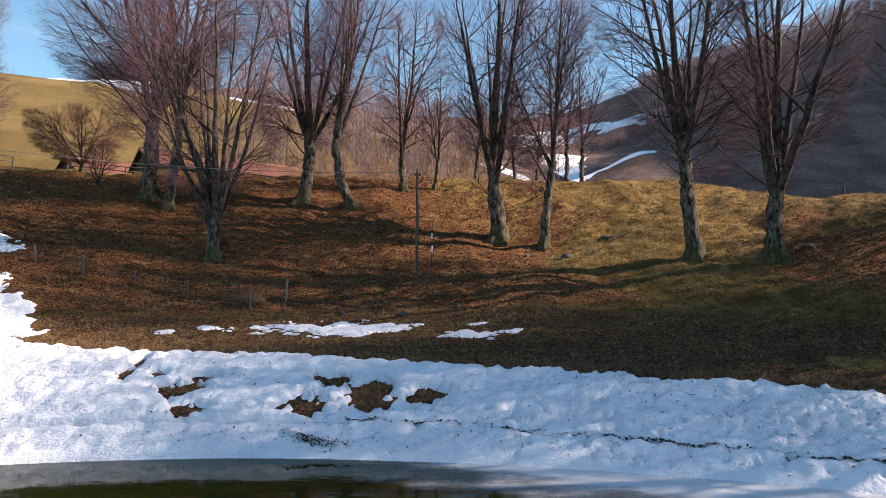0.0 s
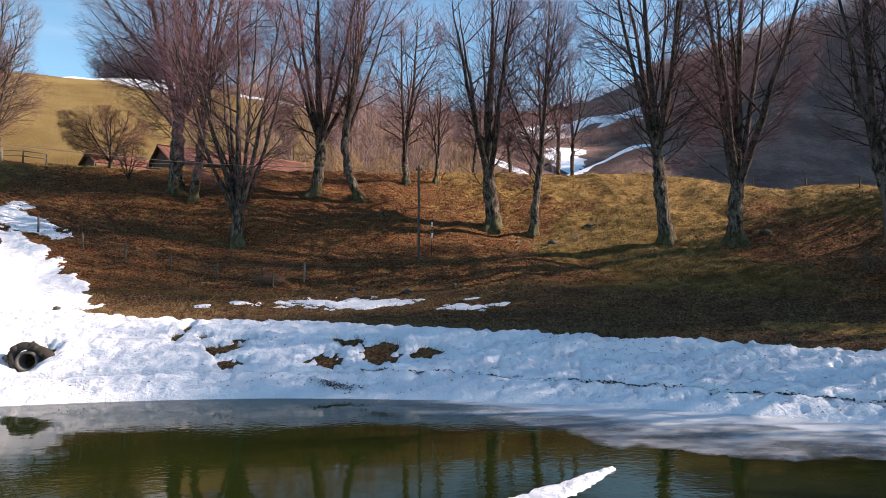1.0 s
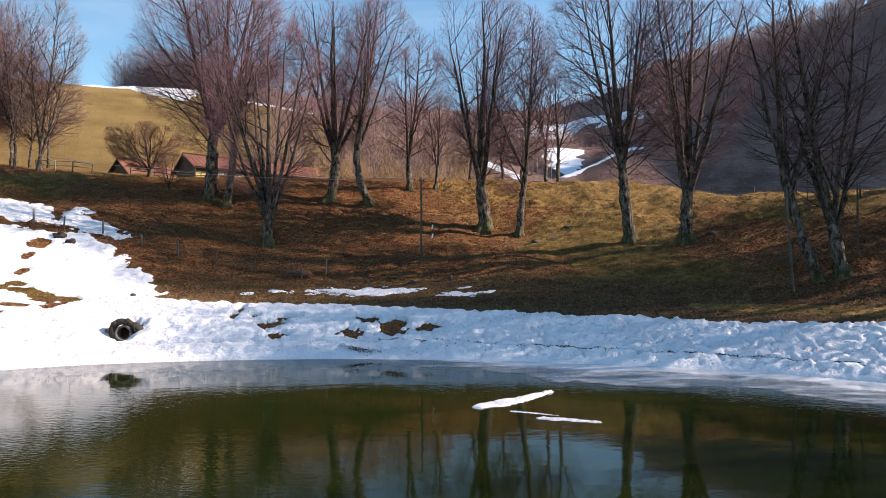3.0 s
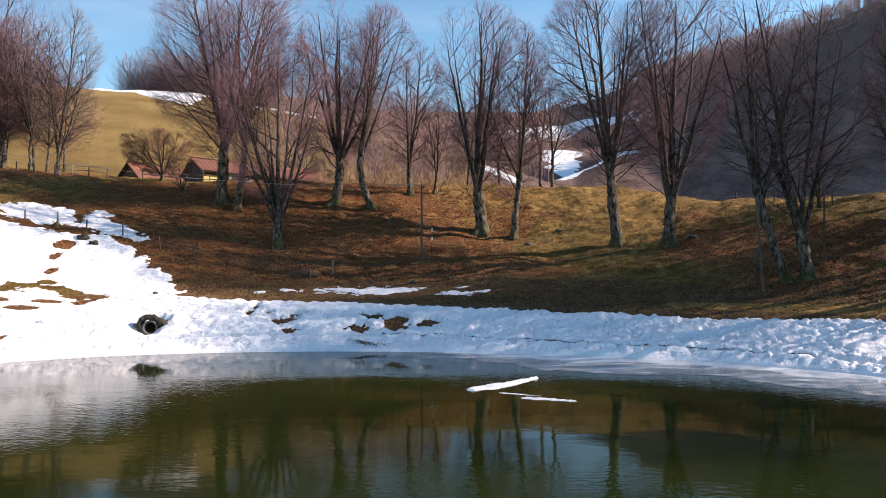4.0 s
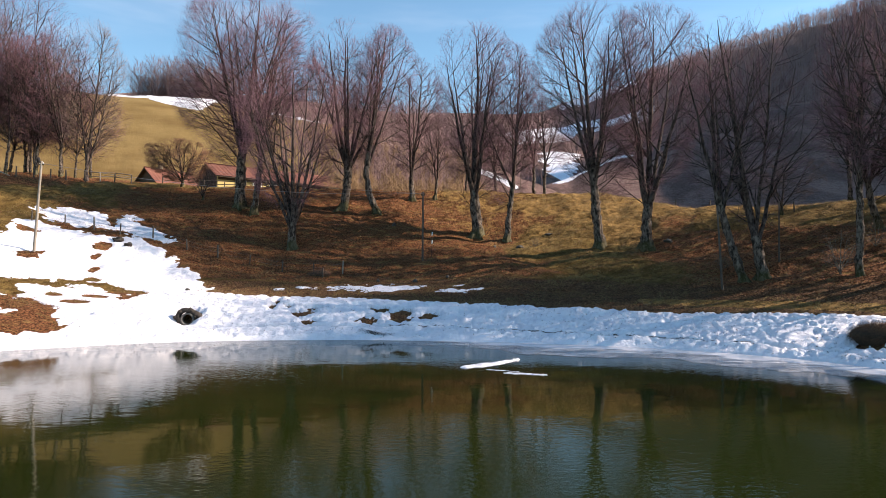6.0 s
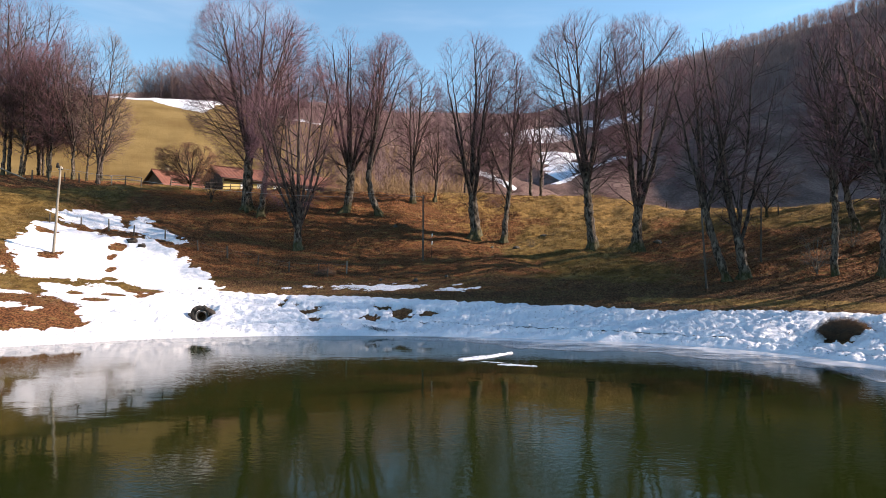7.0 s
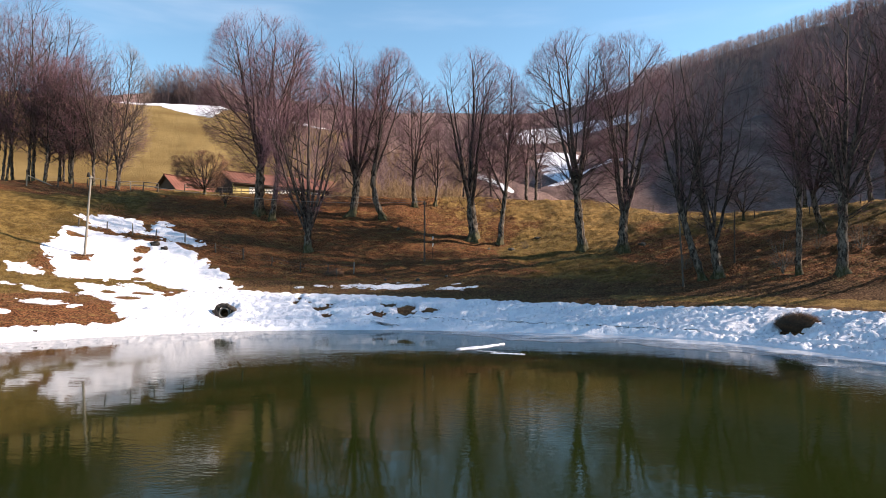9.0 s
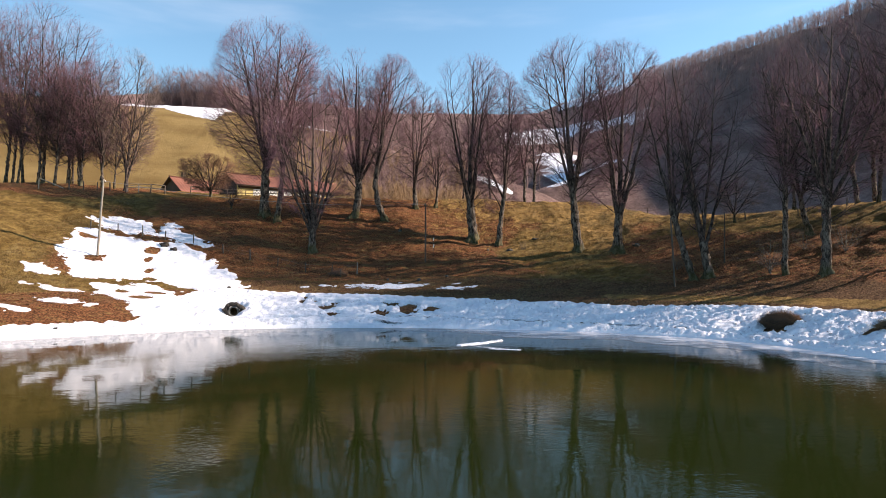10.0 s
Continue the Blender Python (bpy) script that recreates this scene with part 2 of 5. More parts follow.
def plain(name, dark, light, scale=6.0, rough=0.8, bump=0.3, depth=0.01, stretch=None, metal=0.0, vary=0.0):
    """A surface of two tones: broad stains and fine grain, with relief."""
    m, tree, shader = material(name, rough)
    v = coords(tree)
    big = noise_node(tree, v, scale * 0.25, 3)
    fine = noise_node(tree, v, scale * 3, 6, 0.65, stretch)
    mixed = times(tree, times(tree, big, 0.5), times(tree, fine, 0.5), "ADD")
    colour = blend(tree, steps(tree, mixed, 0.32, 0.68), dark, light)
    if vary:
        info = tree.nodes.new("ShaderNodeObjectInfo")
        colour = blend(tree, times(tree, info.outputs["Random"], vary), colour, tuple(c * 0.4 for c in dark))
    tree.links.new(colour, shader.inputs["Base Color"])
    shader.inputs["Metallic"].default_value = metal
    relief(tree, shader, fine, bump, depth)
    return m


def ground_material():
    m, tree, shader = material("earth_and_grass", 0.95)
    v = coords(tree)

    def cover(name):
        n = tree.nodes.new("ShaderNodeAttribute")
        n.attribute_name = name
        return n.outputs["Fac"]

    big, mid = noise_node(tree, v, 0.35, 4), noise_node(tree, v, 1.7, 5, 0.65)
    fine, grit = noise_node(tree, v, 9, 5, 0.7), noise_node(tree, v, 34, 4, 0.7)
    streak = noise_node(tree, v, 2.2, 5, 0.7, (0.35, 1.6, 1.0))
    grass = blend(tree, steps(tree, mid, 0.35, 0.65), (0.18, 0.110, 0.034), (0.29, 0.19, 0.062))
    grass = blend(tree, steps(tree, big, 0.42, 0.68), grass, (0.155, 0.095, 0.027))
    grass = blend(tree, steps(tree, fine, 0.52, 0.72), grass, (0.085, 0.052, 0.02))
    litter = blend(tree, steps(tree, fine, 0.35, 0.66), (0.080, 0.035, 0.017), (0.32, 0.132, 0.058))
    litter = blend(tree, steps(tree, grit, 0.55, 0.75), litter, (0.34, 0.18, 0.085))
    litter = blend(tree, steps(tree, streak, 0.50, 0.66), litter, (0.30, 0.185, 0.072))
    dirt = blend(tree, steps(tree, fine, 0.35, 0.7), (0.085, 0.042, 0.021), (0.24, 0.132, 0.068))
    dirt = blend(tree, steps(tree, streak, 0.52, 0.7), dirt, (0.23, 0.150, 0.064))
    gold = blend(tree, steps(tree, noise_node(tree, v, 0.12, 5, 0.6, (0.5, 1, 1.6)), 0.35, 0.68), (0.19, 0.122, 0.045), (0.275, 0.187, 0.075))
    # woodland floor, its tones also raised for haze over the mountainside
    wood = blend(tree, steps(tree, noise_node(tree, v, 0.09, 6, 0.7), 0.36, 0.66), (0.140, 0.091, 0.081), (0.29, 0.188, 0.165))
    turf = blend(tree, steps(tree, mid, 0.35, 0.65), (0.29, 0.175, 0.056), (0.39, 0.240, 0.086))
    colour = grass
    ragged = times(tree, times(tree, mid, 0.9), times(tree, fine, 0.5), "ADD")
    for name, tone in (("litter", litter), ("dirt", dirt), ("turf", turf), ("gold", gold), ("wood", wood)):
        edge = times(tree, cover(name), times(tree, ragged, 0.55, "SUBTRACT"), "ADD") if name in ("litter", "dirt", "turf") else cover(name)
        colour = blend(tree, steps(tree, edge, 0.35, 0.65), colour, tone)
    patchy = steps(tree, times(tree, times(tree, mid, 0.35), times(tree, fine, 0.65), "ADD"), 0.38, 0.62)
    colour = blend(tree, 1.0, colour, blend(tree, times(tree, patchy, times(tree, cover("gold"), 0.8), "ADD"), (0.44, 0.42, 0.40), (1.0, 1.0, 1.0)), "MULTIPLY")
    tree.links.new(colour, shader.inputs["Base Color"])
    shader.inputs["Specular IOR Level"].default_value = 0.1
    relief(tree, shader, times(tree, fine, times(tree, grit, 0.5), "ADD"), 1.0, 0.18)
    return m


def bark_material(name, dark, light, moss=0.0):
    m, tree, shader = material(name, 0.9)
    v = coords(tree)
    ridges = noise_node(tree, v, 4, 6, 0.75, (1.5, 1.5, 0.6))
    blotch = noise_node(tree, v, 1.3, 4, 0.6)
    colour = blend(tree, steps(tree, ridges, 0.42, 0.60), dark, light)
    colour = blend(tree, times(tree, steps(tree, blotch, 0.50, 0.72), 0.45), colour, tuple(min(1, 1.5 * c) for c in light))
    if moss:
        split = tree.nodes.new("ShaderNodeSeparateXYZ")
        tree.links.new(v, split.inputs[0])
        low = steps(tree, times(tree, split.outputs["Z"], times(tree, blotch, 1.5), "SUBTRACT"), 0.25, -0.6)
        colour = blend(tree, times(tree, low, moss), colour, (0.055, 0.055, 0.014))
    tree.links.new(colour, shader.inputs["Base Color"])
    shader.inputs["Specular IOR Level"].default_value = 0.2
    relief(tree, shader, ridges, 1.0, 0.07)
    return m


def snow_material():
    m, tree, shader = material("old_snow", 0.55)
    v = coords(tree)
    big, fine = noise_node(tree, v, 0.9, 5, 0.6), noise_node(tree, v, 11, 5, 0.7)
    colour = blend(tree, steps(tree, big, 0.35, 0.7), (0.71, 0.71, 0.77), (0.80, 0.80, 0.85))
    dirt = noise_node(tree, v, 26, 3, 0.6)
    colour = blend(tree, times(tree, steps(tree, dirt, 0.66, 0.72), 0.7), colour, (0.26, 0.20, 0.15))
    tree.links.new(colour, shader.inputs["Base Color"])
    shader.inputs["Specular IOR Level"].default_value = 0.3
    lumpy = noise_node(tree, v, 4.5, 4, 0.6)
    relief(tree, shader, times(tree, lumpy, times(tree, fine, 0.6), "ADD"), 0.9, 0.10)
    return m


def water_material():
    m, tree, shader = material("pond_water", 0.05)
    v = coords(tree)
    shader.inputs["IOR"].default_value = 1.33
    murk = noise_node(tree, v, 0.12, 3)
    tree.links.new(blend(tree, murk, (0.0067, 0.0112, 0.0016), (0.0128, 0.0185, 0.0030)), shader.inputs["Base Color"])
    swell = noise_node(tree, v, 1.1, 3, 0.5, (0.6, 1.3, 1))
    ripple = noise_node(tree, v, 7.0, 2, 0.5, (0.7, 1.2, 1))
    calm = steps(tree, noise_node(tree, v, 0.10, 2), 0.42, 0.62)
    # a breeze ruffles the western side
    split = tree.nodes.new("ShaderNodeSeparateXYZ")
    tree.links.new(v, split.inputs[0])
    breeze = steps(tree, times(tree, split.outputs["X"], times(tree, murk, 9.0), "ADD"), 0.0, -9.0)
    ruffle = times(tree, times(tree, calm, 0.32), times(tree, breeze, 0.8), "ADD")
    relief(tree, shader, times(tree, times(tree, swell, 0.3), times(tree, ripple, ruffle), "ADD"), 0.30, 0.05)
    return m


def ice_material():
    m, tree, shader = material("pond_ice", 0.10)
    v = coords(tree)
    shader.inputs["IOR"].default_value = 1.31
    cloud = noise_node(tree, v, 0.8, 5, 0.6, (0.5, 1.4, 1))
    clear = tree.nodes.new("ShaderNodeBsdfTransparent")
    mix = tree.nodes.new("ShaderNodeMixShader")
    thick = tree.nodes.new("ShaderNodeAttribute")
    thick.attribute_name = "thick"
    grey = blend(tree, steps(tree, cloud, 0.35, 0.7), (0.18, 0.195, 0.22), (0.44, 0.45, 0.47))
    tree.links.new(blend(tree, steps(tree, times(tree, thick.outputs["Fac"], times(tree, cloud, 0.3), "ADD"), 0.75, 0.98), grey, (0.52, 0.53, 0.56)), shader.inputs["Base Color"])
    tree.links.new(steps(tree, times(tree, thick.outputs["Fac"], times(tree, times(tree, cloud, 0.5, "SUBTRACT"), 0.9), "ADD"), 0.12, 0.75), mix.inputs[0])
    tree.links.new(clear.outputs[0], mix.inputs[1])
    tree.links.new(shader.outputs[0], mix.inputs[2])
    tree.links.new(mix.outputs[0], tree.nodes["Material Output"].inputs["Surface"])
    relief(tree, shader, noise_node(tree, v, 3, 4), 0.12, 0.02)
    return m


EARTH = ground_material()
SNOW = snow_material()
WATER = water_material()
ICE = ice_material()
BARK = bark_material("beech_bark", (0.018, 0.0135, 0.0105), (0.165, 0.134, 0.108), 0.6)
BARK_LIMB = bark_material("beech_limb_bark", (0.020, 0.014, 0.012), (0.105, 0.080, 0.068))
PALE_BARK = bark_material("pale_bark", (0.075, 0.062, 0.048), (0.21, 0.18, 0.145))
TWIG = plain("beech_twigs", (0.075, 0.034, 0.044), (0.21, 0.098, 0.122), 2.0, 0.85, 0.1)
PALE_TWIG = plain("pale_twigs", (0.13, 0.088, 0.072), (0.25, 0.18, 0.145), 2.0, 0.85, 0.1)
RUST_TWIG = plain("rusty_twigs", (0.11, 0.052, 0.030), (0.21, 0.105, 0.060), 2.0, 0.85, 0.1)
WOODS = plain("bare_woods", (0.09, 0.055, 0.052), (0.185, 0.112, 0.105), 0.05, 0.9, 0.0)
# paler copy of WOODS: distant haze is put into its colour
HAZED_WOODS = plain("hazed_beech_woods", (0.135, 0.092, 0.090), (0.265, 0.182, 0.178), 0.05, 0.9, 0.0)
BRUSH = plain("dry_brush", (0.12, 0.068, 0.032), (0.25, 0.155, 0.072), 0.3, 0.9, 0.0)
POST_WOOD = plain("weathered_post", (0.04, 0.031, 0.024), (0.12, 0.097, 0.076), 5, 0.9, 0.5, 0.01, (3, 3, 0.4))
PALE_POST = plain("grey_pole_wood", (0.14, 0.12, 0.095), (0.29, 0.255, 0.205), 5, 0.85, 0.4, 0.01, (3, 3, 0.3))
CONCRETE = plain("old_concrete", (0.055, 0.050, 0.044), (0.14, 0.13, 0.115), 6, 0.9, 0.5, 0.01)
STONE = plain("field_stone", (0.034, 0.031, 0.026), (0.105, 0.095, 0.080), 5, 0.9, 0.6, 0.02)
WET_EARTH = plain("wet_earth", (0.010, 0.008, 0.006), (0.034, 0.025, 0.018), 7, 0.8, 0.9, 0.05)
SOIL = plain("bare_soil", (0.022, 0.015, 0.010), (0.075, 0.048, 0.028), 7, 0.95, 0.8, 0.04)
LEAF = plain("fallen_leaves", (0.07, 0.03, 0.013), (0.28, 0.13, 0.055), 3.0, 0.85, 0.1)
DEAD_STALK = plain("dead_stalks", (0.045, 0.024, 0.013), (0.14, 0.078, 0.042), 0.6, 0.9, 0.1)
STRAW = plain("dry_grass_blades", (0.12, 0.08, 0.027), (0.28, 0.20, 0.075), 2.0, 0.9, 0.1)
ROOF = plain("red_roof_tiles", (0.13, 0.045, 0.030), (0.24, 0.092, 0.058), 1.5, 0.85, 0.3, 0.02, vary=0.25)
PLASTER = plain("tan_plaster", (0.20, 0.155, 0.10), (0.30, 0.24, 0.165), 2, 0.9, 0.2)
YELLOW = plain("yellow_plaster", (0.36, 0.28, 0.10), (0.46, 0.37, 0.15), 2, 0.9, 0.2)
DARK_WOOD = plain("dark_timber", (0.045, 0.032, 0.024), (0.10, 0.072, 0.05), 4, 0.85, 0.3, 0.01, (3, 3, 0.4))
WHITE_PAINT = plain("white_paint", (0.66, 0.65, 0.61), (0.80, 0.79, 0.76), 3, 0.6, 0.1)
METAL = plain("grey_metal", (0.14, 0.14, 0.14), (0.28, 0.28, 0.28), 5, 0.45, 0.1, metal=0.7)
HOLE = plain("dark_inside", (0.010, 0.009, 0.008), (0.02, 0.018, 0.016), 4, 0.95, 0.1)
GLASS, _gt, _gs = material("dark_window_glass", 0.08)
_gs.inputs["Base Color"].default_value = (0.02, 0.022, 0.025, 1)

# ---- ground, to the horizon ----
def spread(near, far, step, growth, limit):
    out, d = list(np.arange(near, far + 1e-6, step)), step
    v = far
    while v < limit:
        d *= growth
        v += d
        out.append(v)
    return out


east = spread(-46, 42, 0.3, 1.11, 1500)
west = [-(v) for v in spread(46, 46, 0.3, 1.11, 1500)][:0:-1]
north = spread(7, 62, 0.24, 1.085, 1700)
south = [7 - (v - 7) for v in spread(7, 7, 0.5, 1.14, 500)][:0:-1]
gx, gy = np.meshgrid(np.array(west + east), np.array(south + north))
gz = height(gx, gy)
ground_mesh = mesh_from("ground", np.stack([gx, gy, gz], -1).reshape(-1, 3), grid_faces(gx.shape[1], gx.shape[0]), EARTH, True)


def covers(x, y):
    """What grows where: leaf litter, bare dirt, green turf, dry hill meadow, woodland floor."""
    s = inside_distance(x, y, SHORE)
    n = fbm(x / 9, y / 6, 31)
    n2 = fbm(x / 3, y / 2, 33)
    litter = smooth(9.5, 12.5, s + 2 * n) * (1 - smooth(27, 33, s + 6 * n)) * smooth(11, 1, x + 9 * n + 5 * n2 - 0.1 * (s - 15)) * smooth(-33, -27, x + 4 * n)
    litter = np.maximum(litter, 0.85 * smooth(14, 20, x + 4 * n) * smooth(7, 9, s) * (1 - smooth(18, 25, s + 5 * n)))
    dirt = smooth(0.6, 1.4, s) * (1 - smooth(9.0, 11.5, s + 2.5 * n)) * smooth(-19, -15, x)
    litter = np.maximum(litter, 0.9 * smooth(0.5, 1.5, s) * (1 - smooth(6.2, 8.0, s)) * smooth(-15, -19, x))
    turf = 0.68 * smooth(15, 29, s + 8 * n + 5 * n2) * smooth(-10, 8, x + 8 * n + 4 * n2) * (1 - smooth(60, 80, s)) * (1 - 0.8 * smooth(16, 22, x + 3 * n) * (1 - smooth(21, 27, s)))
    turf = np.maximum(turf, 0.85 * smooth(5.4, 5.9, s) * (1 - smooth(6.6, 7.3, s)) * smooth(10, 15, x))
    away = smooth(46, 56, s) * smooth(12, 0, x)
    gold = away
    wood = smooth(-2, 3, ridge(x, y, WOOD_RIDGE, 0.70, 12) - gold_height(x, y) + 5 * n) * smooth(78, 92, y)
    wood = np.maximum(wood, smooth(62, 74, y + 10 * n) * smooth(-24, -10, x + 6 * n))
    wood = np.maximum(wood, smooth(46, 60, x) * smooth(20, 40, y + x * 0.2))
    litter = np.maximum(litter, smooth(-32, -36, x + 3 * n) * smooth(32.5, 34.5, y - 0.6 * (x + 38)) * smooth(66, 58, y))
    return {"litter": litter, "dirt": dirt, "turf": turf, "gold": gold, "wood": wood}


for key, value in covers(gx, gy).items():
    layer = ground_mesh.attributes.new(key, "FLOAT", "POINT")
    layer.data.foreach_set("value", np.asarray(value, np.float32).ravel())
ground = tagged(new("ground", ground_mesh), "hillside of dry grass, brown leaf litter and dirt", "ground", kind="structure")

# ---- pond ----
wx, wy = np.meshgrid(np.linspace(-60, 40, 41), np.linspace(-66, 22, 41))
water = tagged(new("water", mesh_from("water", np.stack([wx, wy, 0 * wx], -1).reshape(-1, 3), grid_faces(41, 41), WATER, True)),
               "still dark green pond water mirroring trees", "water", kind="structure")

ix, iy = np.meshgrid(np.arange(-44, 26, 0.2), np.arange(-12, 18, 0.2))
i_s = -inside_distance(ix, iy, SHORE)
reach = 2.7 + 1.2 * fbm(ix / 5, iy / 5, 41) + 0.8 * fbm(ix / 1.2, iy / 1.2, 44)
reach = reach + 1.5 * smooth(-3, 6, ix) - 1.2 * smooth(13, 20, ix)
fade = np.clip((reach - i_s) / (1.0 - 0.6 * smooth(-2, 6, ix)), 0, 1)
keep = (fade > 0) & (i_s > -0.4)
faces = grid_faces(ix.shape[1], ix.shape[0])
faces = faces[keep.ravel()[faces].all(1)]
used, back = np.unique(faces, return_inverse=True)
ice_mesh = mesh_from("ice_sheet", np.stack([ix, iy, 0 * ix + 0.012], -1).reshape(-1, 3)[used], back.reshape(-1, 4), ICE, True)
layer = ice_mesh.attributes.new("thick", "FLOAT", "POINT")
layer.data.foreach_set("value", (fade * (0.03 + 0.52 * smooth(-6, 5, ix) * smooth(20, 15, ix) + 0.5 * smooth(1.2, 0.0, i_s) * (0.1 + 0.9 * smooth(-4, 4, ix)) + 0.55 * smooth(1.9, 0.9, i_s + 0.9 * fbm(ix / 1.5, iy / 1.5, 47)) * smooth(0, 6, ix))).ravel()[used].astype(np.float32))
ice = tagged(new("ice_sheet", ice_mesh), "thin cloudy ice along the pond shore", "ice", kind="structure")

# ---- snow ----
BANK_HOLES = [(-8.37, 19.0, 0.60, 0.34), (-7.84, 19.5, 0.42, 0.14), (-9.3, 19.6, 0.20, 0.22), (-7.78, 18.0, 0.48, 0.26), (-10.24, 20.25, 0.15, 0.34), (-10.4, 19.6, 0.16, 0.24),
              (-4.37, 18.3, 0.60, 0.48), (-3.57, 19.4, 0.48, 0.36), (-2.5, 18.6, 0.68, 0.54), (-0.82, 18.4, 0.50, 0.32), (-4.17, 19.55, 0.26, 0.2),
              (-14.75, 18.1, 0.40, 0.34), (19.3, 9.0, 0.9, 0.55), (22.0, 5.0, 0.9, 0.2)]


def bank_mask(x, y):
    s = inside_distance(x, y, SHORE)
    n = fbm(x / 2.2, y / 2.2, 51)
    top = np.interp(x, (-40, -26, -20, -18, -12, 0, 6, 13, 18, 22), (1.3, 1.5, 1.5, 7.6, 5.5, 4.2, 3.9, 3.9, 4.4, 4.5))
    m = np.minimum(s + 0.25, (top - s) + 0.28 * n + 0.38 * fbm(x / 0.38, y / 0.38, 54))
    for hx, hy, a, b in BANK_HOLES:
        d = np.sqrt(((x - hx) / a) ** 2 + ((y - hy) / b) ** 2) + 1.0 * fbm(x / 0.7, y / 0.4, 57) + 0.8 * fbm(x / 0.24, y / 0.18, 58)
        m = np.minimum(m, (d - 1.25) * 0.5)
    return m


FIELD = [(-31.5, 24.5), (-32.0, 27.6), (-30.8, 29.3), (-27.5, 28.8), (-24.8, 29.7), (-22.5, 29.0), (-21.0, 28.4), (-18.5, 26.2), (-15.4, 23.2), (-17.0, 21.3),
         (-21.7, 21.9), (-27.2, 19.9), (-29.1, 21.9)]
UPPER = [(-32.3, 30.7), (-30.2, 32.4), (-27.9, 32.9), (-27.1, 30.7), (-30.1, 30.1)]
CORNER = [(-26.3, 30.7), (-26.4, 33.4), (-23.5, 31.3), (-21.3, 29.8), (-23.9, 30.2)]
LOWER = [(-25.6, 19.4), (-22.6, 20.8), (-19.6, 20.8), (-19.0, 16.4), (-20.4, 15.0), (-22.0, 16.5), (-24.5, 17.8)]
GAPS = [(-28.2, 24.0, 1.15, 0.75), (-30.6, 27.2, 1.1, 0.35), (-25.2, 27.3, 0.55, 0.6), (-24.7, 25.7, 0.35, 0.6), (-23.7, 23.7, 0.3, 0.5), (-22.9, 22.1, 0.5, 0.35)]
DARK_GAPS = [(-21.6, 17.9, 0.9, 0.4), (-21.3, 19.4, 0.7, 0.3), (-23.3, 18.9, 0.5, 0.3)]


def outline_mask(outline, gaps, seed, grown=0.0):
    def mask(x, y):
        m = grown - inside_distance(x, y, outline) + 0.7 * fbm(x / 2.0, y / 1.4, seed) + 0.55 * fbm(x / 0.7, y / 0.4, seed + 2) + 0.35 * fbm(x / 0.3, y / 0.18, seed + 4)
        for hx, hy, a, b in gaps:
            d = np.sqrt(((x - hx) / a) ** 2 + ((y - hy) / b) ** 2) + 0.7 * fbm(x / 0.8, y / 0.8, seed + 6)
            m = np.minimum(m, (d - 1) * 0.5)
        return m
    return mask


def crack_at(x):
    """Distance from the shore of the crack that runs along the bank."""
    return np.interp(x, (-2, 1.5, 4.8, 7, 9, 13), (1.15, 1.03, 0.9, 0.75, 0.68, 0.66)) + 0.12 * fbm(x / 1.1, x * 0 + 3, 77)


def snow_top(x, y, m, thickness, lumps, seed, crack=False):
    """Height of the snow's surface where its mask is m."""
    rim = np.clip(m / 0.30, -1, 1)
    rise = thickness * np.sqrt(np.clip(rim, 0, 1)) - 0.06 * np.clip(-rim, 0, 1)
    pits = np.clip(fbm(x / 0.20, y / 0.18, seed + 5, 2) - 0.06, 0, 1)
    bumps = 0.34 * fbm(x / 1.5, y / 1.0, seed + 3, 3) + 0.30 * value_noise(x / 0.34, y / 0.26, seed + 4) - 1.5 * pits * (0.25 + 0.75 * smooth(-6, 6, x))
    if crack:
        s = inside_distance(x, y, SHORE)
        bumps = bumps - 1.5 * np.exp(-((s - crack_at(x)) / 0.09) ** 2) + 0.30 * np.exp(-((s - crack_at(x) + 0.32) / 0.22) ** 2) * smooth(-4, -2, x) * smooth(16, 14, x)
    return np.maximum(height(x, y), -0.02) + rise + lumps * bumps * np.clip(m / 0.4, 0, 1)


def snow_sheet(name, label, region, step, mask, thickness, lumps, seed, group="", lift=0.0, crack=False):
    """Snow lying on the ground wherever mask(x, y) is above 0, rounded off at its edge."""
    x0, x1, y0, y1 = region
    x, y = np.meshgrid(np.arange(x0, x1, step), np.arange(y0, y1, step))
    x = x + 0.3 * step * value_noise(x * 7.1, y * 7.3, seed + 1)
    y = y + 0.3 * step * value_noise(x * 6.7, y * 7.7, seed + 2)
    m = mask(x, y)
    z = snow_top(x, y, m, thickness, lumps, seed, crack) + lift
    keep = m > -0.25
    f = grid_faces(x.shape[1], x.shape[0])
    f = f[keep.ravel()[f].any(1)]
    used, back = np.unique(f, return_inverse=True)
    mesh = mesh_from(name, np.stack([x, y, z], -1).reshape(-1, 3)[used], back.reshape(-1, 4), SNOW, True)
    return tagged(new(name, mesh), label, "snow", group, "structure")


snow_sheet("snow_bank", "lumpy snow bank with bare earth holes along the pond", (-42, 27, -8, 24), 0.066, bank_mask, 0.24, 0.25, 71, crack=True)
snow_sheet("snow_field", "sunlit old snow lying on the grassy slope", (-34, -14, 19, 31), 0.11, outline_mask(FIELD, GAPS, 61), 0.08, 0.14, 81)
snow_sheet("snow_field", "sheet of snow above the fence on the slope", (-34, -26, 29, 34.5), 0.11, outline_mask(UPPER, [], 161, 0.15), 0.07, 0.09, 83)
snow_sheet("snow_field", "tapering sheet of snow behind fence posts", (-28, -20, 29, 35), 0.11, outline_mask(CORNER, [], 163, 0.2), 0.07, 0.09, 85)
